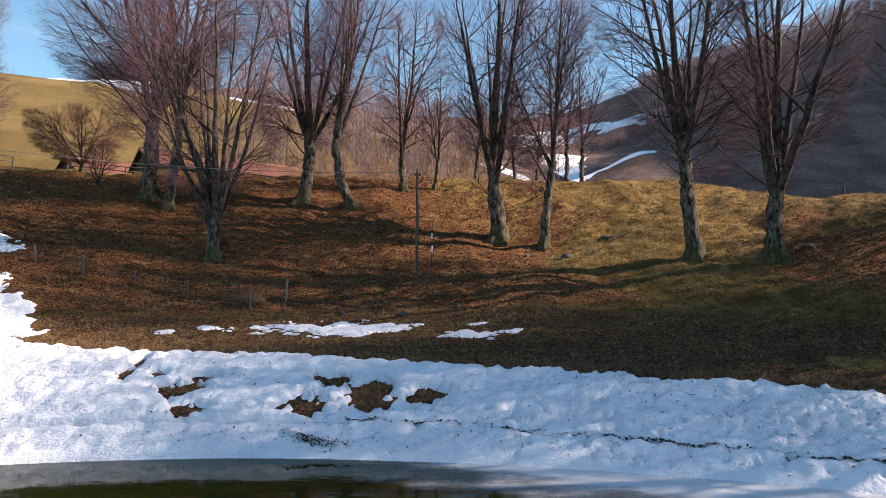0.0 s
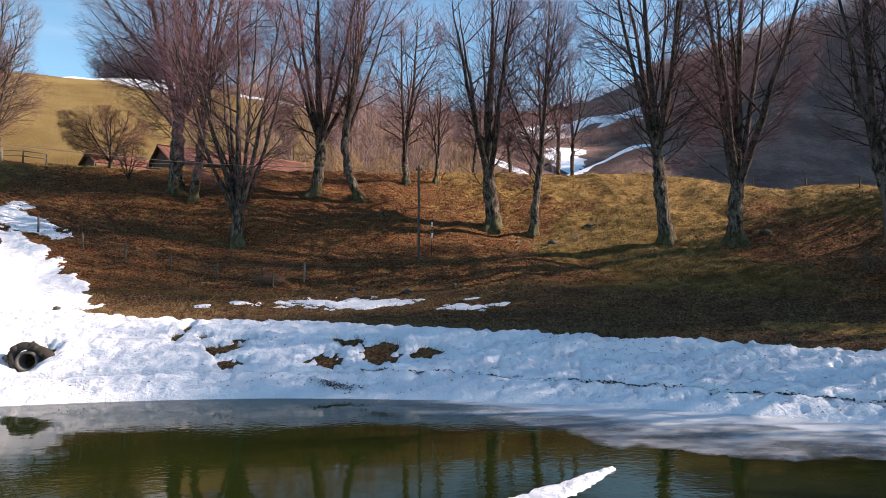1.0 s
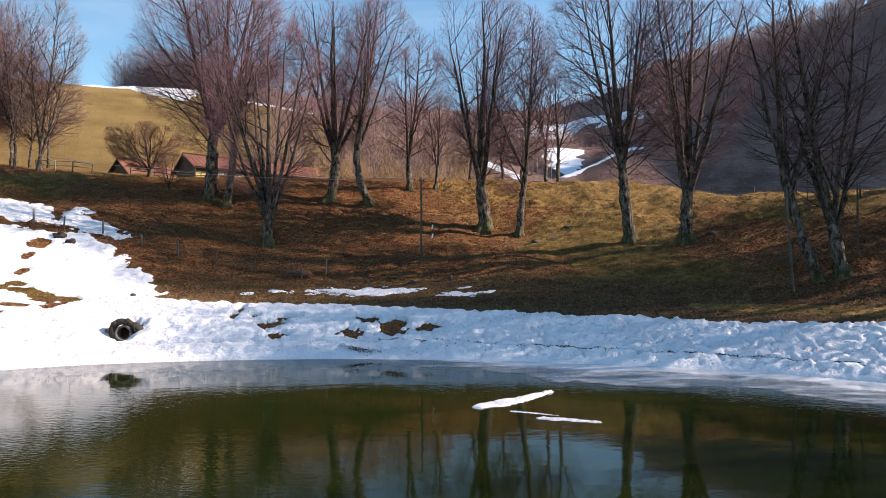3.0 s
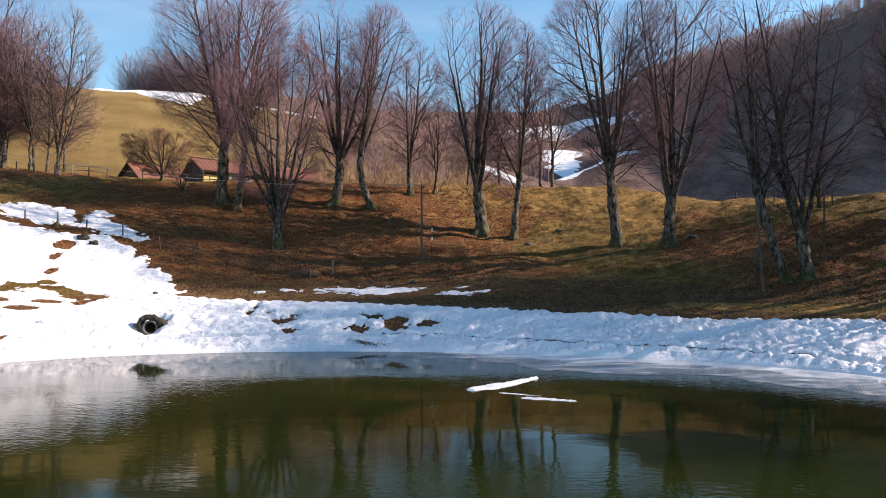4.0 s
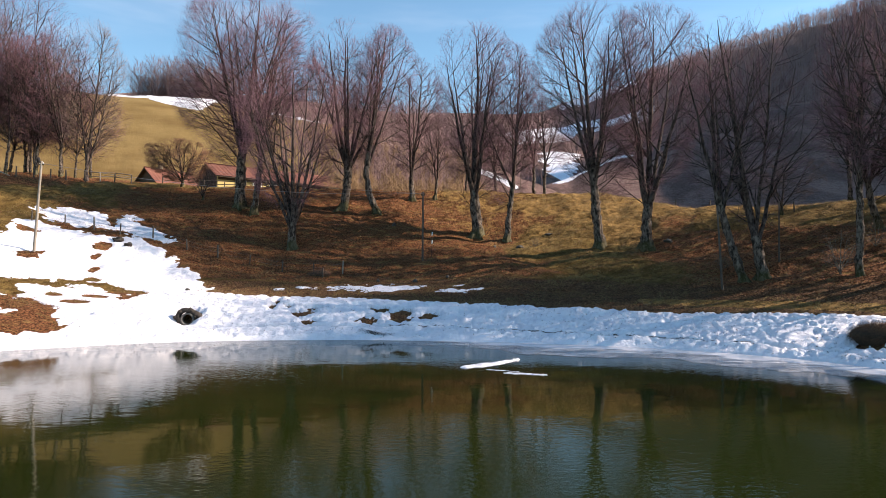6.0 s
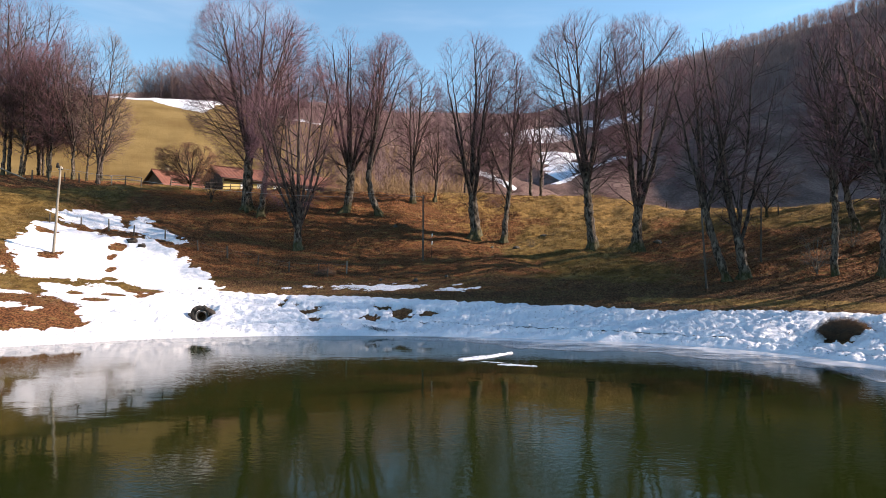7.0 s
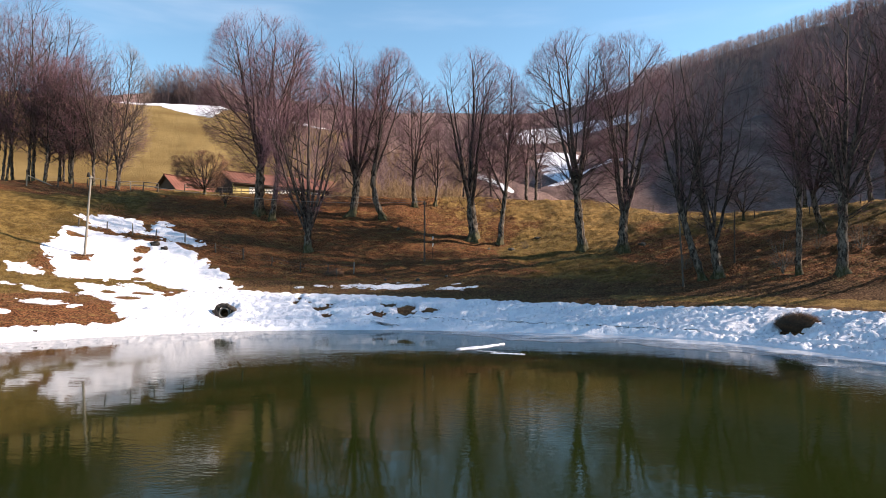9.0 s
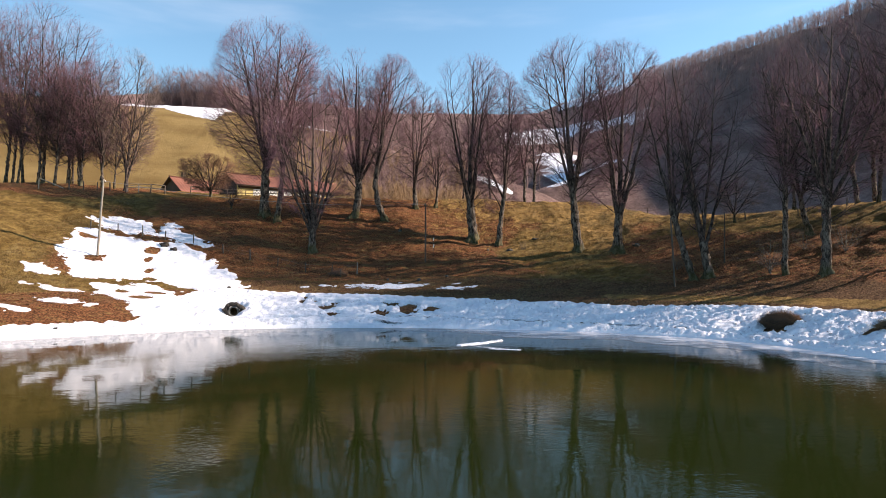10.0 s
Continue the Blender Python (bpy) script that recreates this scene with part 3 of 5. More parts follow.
snow_sheet("snow_field", "melting snow on the brown bank below the track", (-27, -18, 13.5, 22), 0.10, outline_mask(LOWER, DARK_GAPS, 165), 0.08, 0.12, 87)


def blob_mask(cx, cy, a, b, seed):
    return lambda x, y: (1 - np.sqrt(((x - cx) / a) ** 2 + ((y - cy) / b) ** 2)) * min(a, b) + (0.9 * fbm(x / 0.9, y / 0.5, seed) + 0.5 * fbm(x / 0.3, y / 0.2, seed + 1)) * min(1, 1.6 * b)


def snow_patch(cx, cy, a, b, seed):
    snow_sheet("snow_patch", "ragged thin patch of melting snow on earth", (cx - a - 1.5, cx + a + 1.5, cy - b - 1.2, cy + b + 1.2), 0.08,
               blob_mask(cx, cy, a, b, seed), 0.07, 0.06, seed, "melting snow patches")


for row in ((-4.6, 24.7, 2.9, 0.85, 101), (0.6, 23.6, 1.1, 0.35, 103), (-11.2, 24.1, 0.45, 0.18, 105), (-9.8, 24.6, 0.4, 0.15, 107), (2.4, 23.8, 0.45, 0.15, 109),
            (1.2, 24.8, 0.4, 0.12, 123), (-27.0, 17.6, 1.9, 0.35, 111), (-27.0, 12.8, 1.0, 0.3, 113), (-25.3, 15.2, 1.4, 0.5, 115), (-30.0, 20.3, 1.2, 0.7, 117)):
    snow_patch(*row)


def drift(name, label, region, step, mask, lift):
    x0, x1, y0, y1 = region
    x, y = np.meshgrid(np.arange(x0, x1, step), np.arange(y0, y1, step))
    m = mask(x, y)
    z = height(x, y) + lift * np.clip(m / (3 * step), -1, 1)
    f = grid_faces(x.shape[1], x.shape[0])
    f = f[(m.ravel()[f] > -2 * step).any(1)]
    used, back = np.unique(f, return_inverse=True)
    mesh = mesh_from(name, np.stack([x, y, z], -1).reshape(-1, 3)[used], back.reshape(-1, 4), SNOW, True)
    return tagged(new(name, mesh), label, "snow", "", "structure")


drift("hill_snow", "snow drift along the crest of the golden hill", (-85, -30, 95, 122), 0.6,
      lambda x, y: np.minimum(y - 112.5 - 0.1 * (x + 60) + np.interp(x, (-80, -66, -52, -44), (0.3, 3, 10, 12)) + 2.0 * fbm(x / 7, y / 5, 131), np.minimum(119 - y, np.minimum(x + 72, -48 - x))), 0.5)
drift("hill_snow", "small strip of snow on the straw slope", (2, 20, 85, 104), 0.4,
      lambda x, y: 1.1 - np.abs(y - 90.2 + 0.58 * (x - 8.3)) + np.minimum(0, np.minimum(x - 7.2, 13 - x)) + 0.8 * fbm(x / 3, y / 3, 133), 0.35)


def streak(a, b, wide, seed):
    """A mask along a line from a to b."""
    def mask(x, y):
        d, t = segment_distance(x, y, *a, *b)
        return wide * (0.6 + 0.6 * t) - d + 0.9 * wide * fbm(x / wide / 1.5, y / wide / 1.5, seed)
    return mask


drift("hill_snow", "thin line of snow on the golden hill's edge", (-44, -20, 104, 118), 0.4,
      lambda x, y: 0.9 - segment_distance(x, y, -38.5, 111, -25.5, 110)[0] + 0.9 * fbm(x / 2.5, y / 2.5, 135), 0.35)
drift("valley_snow", "bright snow gully in the far valley", (36, 110, 200, 400), 2.5, streak((47, 218), (76, 360), 8, 141), 1.0)
drift("valley_snow", "broad sunlit snow field in the far valley", (30, 170, 390, 620), 3.5, streak((60, 440), (100, 525), 30, 142), 1.2)
drift("valley_snow", "snowy shoulder below the far ridge", (90, 220, 390, 600), 3.5, streak((150, 432), (126, 540), 14, 143), 1.2)
drift("valley_snow", "snow slope high under the far ridge", (120, 280, 560, 800), 4.0, streak((160, 690), (205, 628), 22, 144), 1.2)
drift("valley_snow", "thin snow line along the shaded spur", (24, 60, 122, 148), 0.5, lambda x, y: 0.7 - segment_distance(x, y, 30, 131.6, 48, 137.6)[0] + 0.6 * fbm(x / 4, y / 4, 145), 0.35)

# ---- trees ----
def wander(start, way, length, k, stray, lift, rng):
    """n crooked polylines of k points."""
    n = len(start)
    P = np.zeros((n, k, 3))
    P[:, 0] = start
    d = unit(way)
    for i in range(1, k):
        d = unit(d + stray * rng.normal(size=(n, 3)) + np.array([0, 0, lift]))
        P[:, i] = P[:, i - 1] + d * (length / (k - 1))[:, None]
    return P


def trunk_mesh(line, radius, rng, flare=1.0, sides=18, buried=0.0):
    """A gnarled trunk along a few places: lobed at the foot, knotted further up."""
    line = np.array(line, float)
    seg = np.concatenate([[0], np.cumsum(np.linalg.norm(np.diff(line, axis=0), axis=1))])
    k = max(8, int(seg[-1] / 0.22))
    at = np.linspace(0, seg[-1], k) ** 1.0
    pts = np.stack([np.interp(at, seg, line[:, c]) for c in range(3)], 1)
    for _ in range(3):
        pts[1:-1] = 0.25 * pts[:-2] + 0.5 * pts[1:-1] + 0.25 * pts[2:]
    pts[1:-1, :2] += rng.normal(size=(k - 2, 2)) * 0.03
    r = np.interp(at, seg, np.linspace(radius, radius * 0.72, len(seg)))
    ang = np.arange(sides) * 2 * np.pi / sides
    lobes = 0.5 + 0.5 * np.cos(ang[None] * rng.integers(4, 6) + rng.random() * 6 + 0.3 * at[:, None])
    foot = np.exp(-np.maximum(at - buried, 0) / 0.36)[:, None]
    knots = 0.20 * value_noise(at[:, None] * 2.3 + rng.random() * 50, ang[None] * 1.3, 5) + 0.05 * np.cos(ang[None] * 5 + at[:, None] * 0.7)
    rad = r[:, None] * (1 + flare * foot * (0.1 + 0.9 * lobes ** 2) + knots)
    V = np.stack([pts[:, None, 0] + rad * np.cos(ang), pts[:, None, 1] + rad * np.sin(ang), np.repeat(pts[:, None, 2], sides, 1)], -1)
    base = (np.arange(k - 1)[:, None]) * sides
    j = np.arange(sides)[None]
    q = np.stack([base + j, base + (j + 1) % sides, base + (j + 1) % sides + sides, base + j + sides], -1).reshape(-1, 4)
    return V.reshape(-1, 3), q, pts, r


def envelope(q, bottom, tall, wide, lean, seed, full):
    """How far inside the uneven dome of a crown places lie: below 1 inside; full: the height of its widest part, as a share."""
    u = np.clip((q[..., 2] - bottom) / (tall - bottom), -0.5, 1.5)
    x, y = q[..., 0] - lean[0] * np.clip(u, 0, 1), q[..., 1] - lean[1] * np.clip(u, 0, 1)
    a = np.arctan2(y, x)
    lump = 1 + 0.13 * value_noise(a * 1.5 + seed, u * 3.0, seed) + 0.09 * value_noise(a * 4.2, u * 8.0, seed + 3)
    e = np.where(u > full, (u - full) / (1 - full), (full - u) / (full + 0.06))
    r = np.hypot(x, y) / (wide * lump)
    return np.where(u > full, r ** 2 + e ** 2, r ** 1.6 + np.clip(e, 0, 9) ** 1.9)


def reach_out(start, way, cap, inside, rng):
    """Length that each shoot may grow along its way before it leaves the crown."""
    t = np.linspace(0.1, 1.0, 10)
    q = start[:, None] + way[:, None] * (t * cap)[None, :, None]
    ok = inside(q) < 1.0
    last = np.where(ok.any(1), 10 - np.argmax(ok[:, ::-1], 1), 0) / 10.0
    return cap * last * (0.70 + 0.30 * rng.random(len(start))), last > 0


def shoots(P, R, per, first, last, angle, outward, rng, axis, lift):
    """Starts, ways and radii of side shoots along polylines, turned away from the tree's axis and upwards."""
    n, k = P.shape[:2]
    t = first + (last - first) * (np.arange(per)[None] + rng.random((n, per))) / per
    f = np.clip(t * (k - 1), 0, k - 1 - 1e-6)
    i = f.astype(int)
    w = (f - i)[..., None]
    row = np.arange(n)[:, None]
    A, B = P[row, i], P[row, i + 1]
    start = A + (B - A) * w
    along = unit(B - A)
    r = R[row, i] * (1 - w[..., 0]) + R[row, i + 1] * w[..., 0]
    out = rng.normal(size=(n, per, 3)) + outward * unit((start - axis) * np.array([1, 1, 0.6]))
    out = unit(out - along * (out * along).sum(-1, keepdims=True))
    a = np.radians(angle * (0.7 + 0.6 * rng.random((n, per))))[..., None]
    way = unit(along * np.cos(a) + out * np.sin(a) + np.array([0, 0, lift]))
    return start.reshape(-1, 3), way.reshape(-1, 3), r.ravel()


def build_tree(name, label, at, tall, radius, fork, stems, seed, wide, lean=(0, 0), curve=(0, 0), low_limbs=3, bark=None, limb_bark=None, twig=None, fine=1.0,
               group="bare beeches above the pond", category="tree", stem_dirs=None, sink=0.75, stem_drop=0.25, low=0.6, full=0.60, top_lean=None, stout=0.42):
    """A bare deciduous tree: trunk, rising stems and a domed crown of straight, rising branches and thin twigs. at: its place on the
    ground; wide: half the crown's width; low: the crown's lowest edge as a share of the fork's height; full: where the crown is widest."""
    rng = np.random.default_rng(seed)
    bark, limb_bark, twig = bark or BARK, limb_bark or BARK_LIMB, twig or TWIG
    top_lean = top_lean or lean
    root = empty(name, pose(at[0], at[1], ground_z(*at)), label, category, group)
    foot = np.array([0, 0, -sink])
    head = np.array([lean[0], lean[1], fork])
    line = [foot, foot + (head - foot) * 0.35 + np.array([curve[0], curve[1], 0]), foot + (head - foot) * 0.7 + np.array([curve[0] * 0.8, curve[1] * 0.8, 0]), head]
    V, q, pts, r = trunk_mesh(line, radius, rng, 1.1, buried=max(0.0, sink - 0.1))
    part("trunk", mesh_from("trunk", V, q, bark, True), root, "gnarled grey bark, mossy at the foot" if bark is BARK else "")
    wide = wide * 1.28
    big = tall > 8
    bottom = max(fork * low, 0.16 * tall) if big else fork * low

    def inside(p):
        return envelope(p, bottom, tall, wide, top_lean, seed, full)

    # stems that carry the crown, fanning out to its upper side
    n, k = stems, 16
    az = rng.random() * 6.28 + np.arange(n) * 2.4 + rng.normal(size=n) * 0.25
    out = wide * (0.40 + 0.50 * rng.random(n))
    out[0] *= 0.25
    end = np.stack([top_lean[0] + np.cos(az) * out, top_lean[1] + np.sin(az) * out, bottom + (tall - bottom) * (0.95 - 0.30 * (out / wide) ** 1.6 - 0.05 * rng.random(n))], 1)
    drop = np.concatenate([[0], rng.random(n - 1) * stem_drop * fork])
    idx = np.clip(((fork - drop + sink) / (fork + sink) * (len(pts) - 1)).astype(int), 2, len(pts) - 1)
    start = pts[idx] - np.array([0, 0, 0.12])
    if stem_dirs:
        for i, d in enumerate(stem_dirs[:n]):
            end[i] = start[i] + np.array(d) * (end[i, 2] - start[i, 2])
    # each leaves the trunk outwards and bends up
    t = np.linspace(0, 1, k)[None, :, None]
    mid = start + (end - start) * np.array([0.55, 0.55, 0.44])
    S = start[:, None] * (1 - t) ** 2 + 2 * mid[:, None] * t * (1 - t) + end[:, None] * t ** 2
    stray = np.cumsum(rng.normal(size=(n, k, 3)) * np.array([1, 1, 0.3]), axis=1) * 0.011 * (tall - fork) / 4
    S = S + stray * np.minimum(1, 3 * t)
    sr = radius * (0.36 + 0.18 * rng.random(n)) * (1.15 if n < 4 else 0.95)
    sr[0] = radius * 0.60
    SR = sr[:, None] * (1 - np.linspace(0, 1, k)[None]) ** 0.85 * 0.94 + 0.014 * min(1, tall / 12)
    for i in range(n):
        v, f = tubes(S[i:i + 1], SR[i:i + 1], 8)
        part("limb", mesh_from("limb", v, f, limb_bark, True), root)

    slim = min(1.0, max(stout, tall / 14))
    heart = np.array([top_lean[0], top_lean[1], bottom + 0.30 * (tall - bottom)])
    boughs, crown = Heap(), Heap()

    def branches(P, R, per, first, last, angle, outward, cap, k, bend, least, thick, sides, lift):
        p, d, r = shoots(P, R, per, first, last, angle, outward, rng, heart, lift)
        ln, ok = reach_out(p, d, cap, inside, rng)
        ok &= ln > least
        p, d, ln, r = p[ok], d[ok], ln[ok], r[ok]
        Q = wander(p, d, ln, k, 0.055, bend, rng)
        r0 = np.minimum(r * 0.62, thick * (0.25 + 0.75 * ln / cap)) + 0.003 * slim
        RR = r0[:, None] * (1 - 0.72 * np.linspace(0, 1, k)[None])
        boughs.add(*tubes(Q, RR, sides)) if sides > 3 else crown.add(*tubes(Q, RR, sides))
        return Q, RR

    m = max(3, round(47 * fine ** 0.5 / n))
    B1, R1 = branches(S, SR, m, 0.06, 0.95, 50, 1.4, 0.42 * tall, 8, 0.025, 0.05 * tall, 0.085 * slim, 5, 0.0)
    if low_limbs:
        T, TR = pts[None, len(pts) // 2:], r[None, len(pts) // 2:] * 0.55
        Bt, Rt = branches(T, TR, 2 * low_limbs, 0.15, 0.98, 62, 1.5, 0.42 * tall, 8, 0.07, 0.05 * tall, 0.075 * slim, 5, 0.02)
        B1, R1 = np.concatenate([B1, Bt]), np.concatenate([R1, Rt])
    B2, R2 = branches(B1, R1, max(2, round(7 * fine ** 0.5)), 0.15, 1.0, 42, 0.9, 0.22 * tall, 5, 0.02, 0.018 * tall, 0.030 * slim, 4, 0.04)
    B2s, R2s = branches(S[:, k // 3:], SR[:, k // 3:], m, 0.0, 1.0, 46, 0.9, 0.20 * tall, 5, 0.02, 0.018 * tall, 0.030 * slim, 4, 0.04)
    B2, R2 = np.concatenate([B2, B2s]), np.concatenate([R2, R2s])
    B3, R3 = branches(B2, R2, max(2, round(4 * fine ** 0.5)), 0.2, 1.0, 40, 0.8, 0.11 * tall, 3, 0.02, 0.010 * tall, 0.0130 * slim, 3, 0.04)
    tagged(part("branchwork", boughs.mesh("branchwork", limb_bark), root), kind="stuff")
    p, d, rr = shoots(B3, R3, max(2, round(4 * fine)), 0.15, 1.0, 44, 0.8, rng, heart, 0.03)
    ln = 0.050 * tall * (0.45 + 0.75 * rng.random(len(p)))
    keep = inside(p + d * ln[:, None]) < 1.08
    p, d, rr = p[keep], (d * ln[:, None])[keep], np.minimum(rr[keep], 0.0066 * slim)
    crown.add(*spikes(p, d, np.maximum(rr, 0.0058 * slim)))
    if fine > 0.8:
        L = np.stack([p, p + d], 1)
        p, d, rr = shoots(L, np.stack([rr, rr * 0.5], 1), 1, 0.2, 0.9, 40, 0.6, rng, heart, 0.04)
        d = d * (0.034 * tall * (0.5 + 0.6 * rng.random(len(p))))[:, None]
        keep = inside(p + d) < 1.10
        crown.add(*spikes(p[keep], d[keep], np.full(keep.sum(), 0.0052 * slim)))
    tagged(part("crown", crown.mesh("crown", twig), root, "fine reddish-brown bare twigs" if twig is TWIG else ""), kind="stuff")
    return root


BEECH = "leafless grey-barked beech with rising limbs on the slope"
FORKED = "leafless beech forking low into many thin stems"
NO = (0, 0)
build_tree("beech_tree", FORKED, (-12.2, 31.9), 16.0, 0.36, 2.0, 9, 1, 3.5, (0.05, 0), (-0.05, 0), 0, stem_drop=0.35, low=0.9, stem_dirs=[(0.02, 0, 1), (-0.26, 0.1, 1), (0.24, -0.1, 1), (-0.12, 0.2, 1)])
build_tree("beech_tree", BEECH, (-9.6, 39.8), 18.4, 0.44, 4.4, 7, 2, 3.6, (0.7, 0), (0.3, 0), 4)
build_tree("beech_tree", "leafless beech with a curved leaning foot", (-5.5, 39.0), 18.0, 0.33, 6.0, 5, 3, 3.0, (-1.25, 0), (-0.8, 0), 2, top_lean=(0.1, 0))
build_tree("beech_tree", "leafless twin-stemmed beech near the hill crest", (-2.7, 43.3), 14.8, 0.30, 2.4, 3, 4, 2.9, (-0.3, 0), NO, 0, fine=0.8, top_lean=(0.2, 0))
build_tree("beech_tree", "small leafless beech near the hill crest", (-0.7, 44.0), 9.0, 0.17, 2.2, 3, 5, 2.1, (0.4, 0), NO, 0, fine=0.7)
build_tree("beech_tree", "leafless beech with a thick knotted trunk", (3.3, 36.4), 19.3, 0.50, 4.0, 7, 6, 3.9, (-0.35, 0), (0.1, 0), 2)
build_tree("beech_tree", "slender leafless beech with a narrow crown", (5.8, 35.3), 17.6, 0.27, 5.0, 4, 7, 2.5, (0.6, 0), (-0.05, 0), 3)
build_tree("beech_tree", "tall straight leafless beech, mossy at the root", (13.1, 31.1), 20.4, 0.40, 6.4, 6, 8, 4.2, (-0.7, 0), (-0.1, 0), 8, low=0.7)
build_tree("beech_tree", "leafless beech with flaring roots and split stems", (16.15, 29.35), 19.4, 0.46, 3.4, 6, 9, 3.7, (0.1, 0), (-0.1, 0), 2)
build_tree("beech_tree", "leafless beech leaning over beside a stake", (19.6, 20.8), 17.0, 0.28, 5.4, 5, 10, 2.9, (-1.9, 0), (-0.1, 0), 4, fine=0.68)
build_tree("beech_tree", "leafless beech forking into a wide V", (20.5, 20.4), 17.4, 0.36, 2.7, 5, 11, 3.3, (-0.6, 0), NO, 0, stem_dirs=[(-0.14, 0, 1), (0.30, 0.1, 1), (-0.02, 0.2, 1)], stem_drop=0.2, top_lean=(0, 0), fine=0.68)
build_tree("beech_tree", "tall slim leafless beech in the shaded wood edge", (24.6, 17.7), 17.0, 0.21, 8.0, 5, 12, 2.3, (0.1, 0), NO, 6, fine=0.68)
build_tree("beech_tree", "pale-trunked leafless beech with a wide crown", (25.9, 15.2), 17.8, 0.33, 6.0, 6, 13, 3.4, (0.3, 0.2), NO, 6, fine=0.68)
build_tree("beech_tree", "small leafless tree leaning from the bank", (30.1, 23.0), 10.5, 0.24, 3.2, 5, 14, 3.0, (-1.2, 0), (-0.2, 0), 2)
build_tree("beech_tree", "large old beech with a broad purple-brown crown", (-18.6, 38.0), 21.0, 0.48, 6.0, 9, 15, 5.2, (0.2, 0), NO, 6, low=0.7, top_lean=(1.0, 0), fine=1.15)
build_tree("beech_tree", "leafless beech leaning beside a larger trunk", (-17.2, 37.3), 18.5, 0.30, 6.0, 5, 16, 3.6, (0.8, 0), (0.1, 0), 3)
build_tree("small_tree", "low round-crowned bare tree before the farmhouse", (-26.6, 44.4), 5.0, 0.17, 1.0, 9, 17, 2.8, NO, NO, 0, twig=RUST_TWIG, group="shrubs", fine=1.5, stout=0.85)
build_tree("small_tree", "thin bare shrubby tree on the slope", (-22.4, 39.0), 3.4, 0.08, 0.5, 6, 18, 1.4, NO, NO, 0, group="shrubs", sink=0.12, fine=0.5)
build_tree("ash_tree", "pale leafless twin-stemmed tree by the fence", (-36.0, 43.5), 17.0, 0.22, 1.6, 3, 19, 3.0, NO, NO, 0, BARK_LIMB, BARK_LIMB, PALE_TWIG, 0.75, "trees by the upper fence", stem_dirs=[(0.10, 0, 1), (0.16, 0.1, 1), (-0.10, 0, 1)])
thin_bush = build_tree("bush", "thin bare bush with pale upright shoots", (23.8, 18.2), 2.9, 0.05, 0.3, 7, 20, 1.2, NO, NO, 0, PALE_BARK, PALE_BARK, PALE_TWIG, 0.3, "shrubs", "bush", sink=0.08)
build_tree("small_tree", "small tree still holding rusty dead leaves", (27.0, 29.8), 4.8, 0.12, 1.0, 6, 21, 2.4, NO, NO, 0, twig=RUST_TWIG, group="shrubs", fine=0.8)
edge_tree = build_tree("beech_tree", "leafless tree behind the hill crest", (10.8, 52.0), 13.0, 0.20, 5.0, 3, 22, 2.4, (0.1, 0), NO, 3, group="trees behind the crest", fine=0.4)
wood_tree = build_tree("beech_tree", "tall leafless tree of the fence wood and unseen shade rows", (-46.5, 45.0), 22.0, 0.19, 7.5, 6, 23, 4.6, (0.3, 0), NO, 5, group="wood above the fence", fine=0.75)
low_tree = build_tree("beech_tree", "shorter leafless tree of the fence wood and unseen shade rows", (-41.5, 44.0), 14.0, 0.15, 4.5, 5, 24, 3.8, (0.3, 0), NO, 4, group="wood above the fence", fine=0.75)


def again(tree, x, y, turn, size, sink=0.15):
    tip = 4.5 * math.sin(x * 3.7 + y * 1.9)                     # none stands quite upright
    return copy_thing(tree, pose(x, y, ground_z(x, y) - sink, tip, 4.5 * math.cos(x * 2.3 - y), turn) @ Matrix.Diagonal((size, size, size, 1)))


def place_again(tree, rows):
    for x, y, turn, size in rows:
        made = again(tree, x, y, turn, size)
        made.scale = (size, size, size)


place_again(thin_bush, [(29.6, 18.6, 80, 0.9), (28.0, 21.0, 200, 0.7), (19.0, 23.0, 130, 0.5), (8.0, 33.0, 20, 0.35)])
place_again(edge_tree, [(6.8, 55.0, 70, 0.95), (8.4, 54.0, 140, 0.8), (12.0, 51.5, 220, 1.0), (3.0, 56.0, 300, 0.85), (33.0, 30.5, 30, 0.8), (36.5, 27, 100, 1.0), (41, 31, 200, 1.1)])
place_again(wood_tree, [(-49.9, 46.6, 80, 0.95), (-53.4, 48.6, 140, 1.05), (-50.6, 41.2, 200, 0.9), (-45.7, 49.4, 260, 0.78), (-47.6, 42.4, 330, 0.7), (-57, 44, 300, 1.1), (-48, 52, 20, 1.0), (-55, 52, 111, 0.95), (-43.2, 46.5, 35, 0.72),
                        # x > 30: added mostly out of view to shade bank, meadow and water
                        (44, 20, 120, 1.05), (36.5, 24.5, 170, 0.9), (42, 23, 75, 1.05), (47, 25.5, 200, 1.1), (38.5, 6.2, 210, 0.9)])
place_again(low_tree, [(-39.4, 44.6, 60, 1.05), (-43.5, 42.5, 130, 1.0), (-45.6, 43, 190, 1.1), (-40.6, 47, 250, 0.9), (-38.2, 48, 310, 0.85), (-47.5, 48.5, 20, 1.0), (-42.4, 45.2, 80, 0.9), (-44.4, 46.8, 200, 0.95), (-38.8, 46.2, 150, 0.75),
                       # x > 30: more trees added at the view's edge for their shade
                       (36, 20, 160, 1.1), (40, 25, 300, 1.0), (34.5, 8.2, 90, 1.05), (34.6, 16.6, 40, 0.9), (32.4, 13.0, 140, 1.0), (33.2, 3.2, 10, 0.9)])


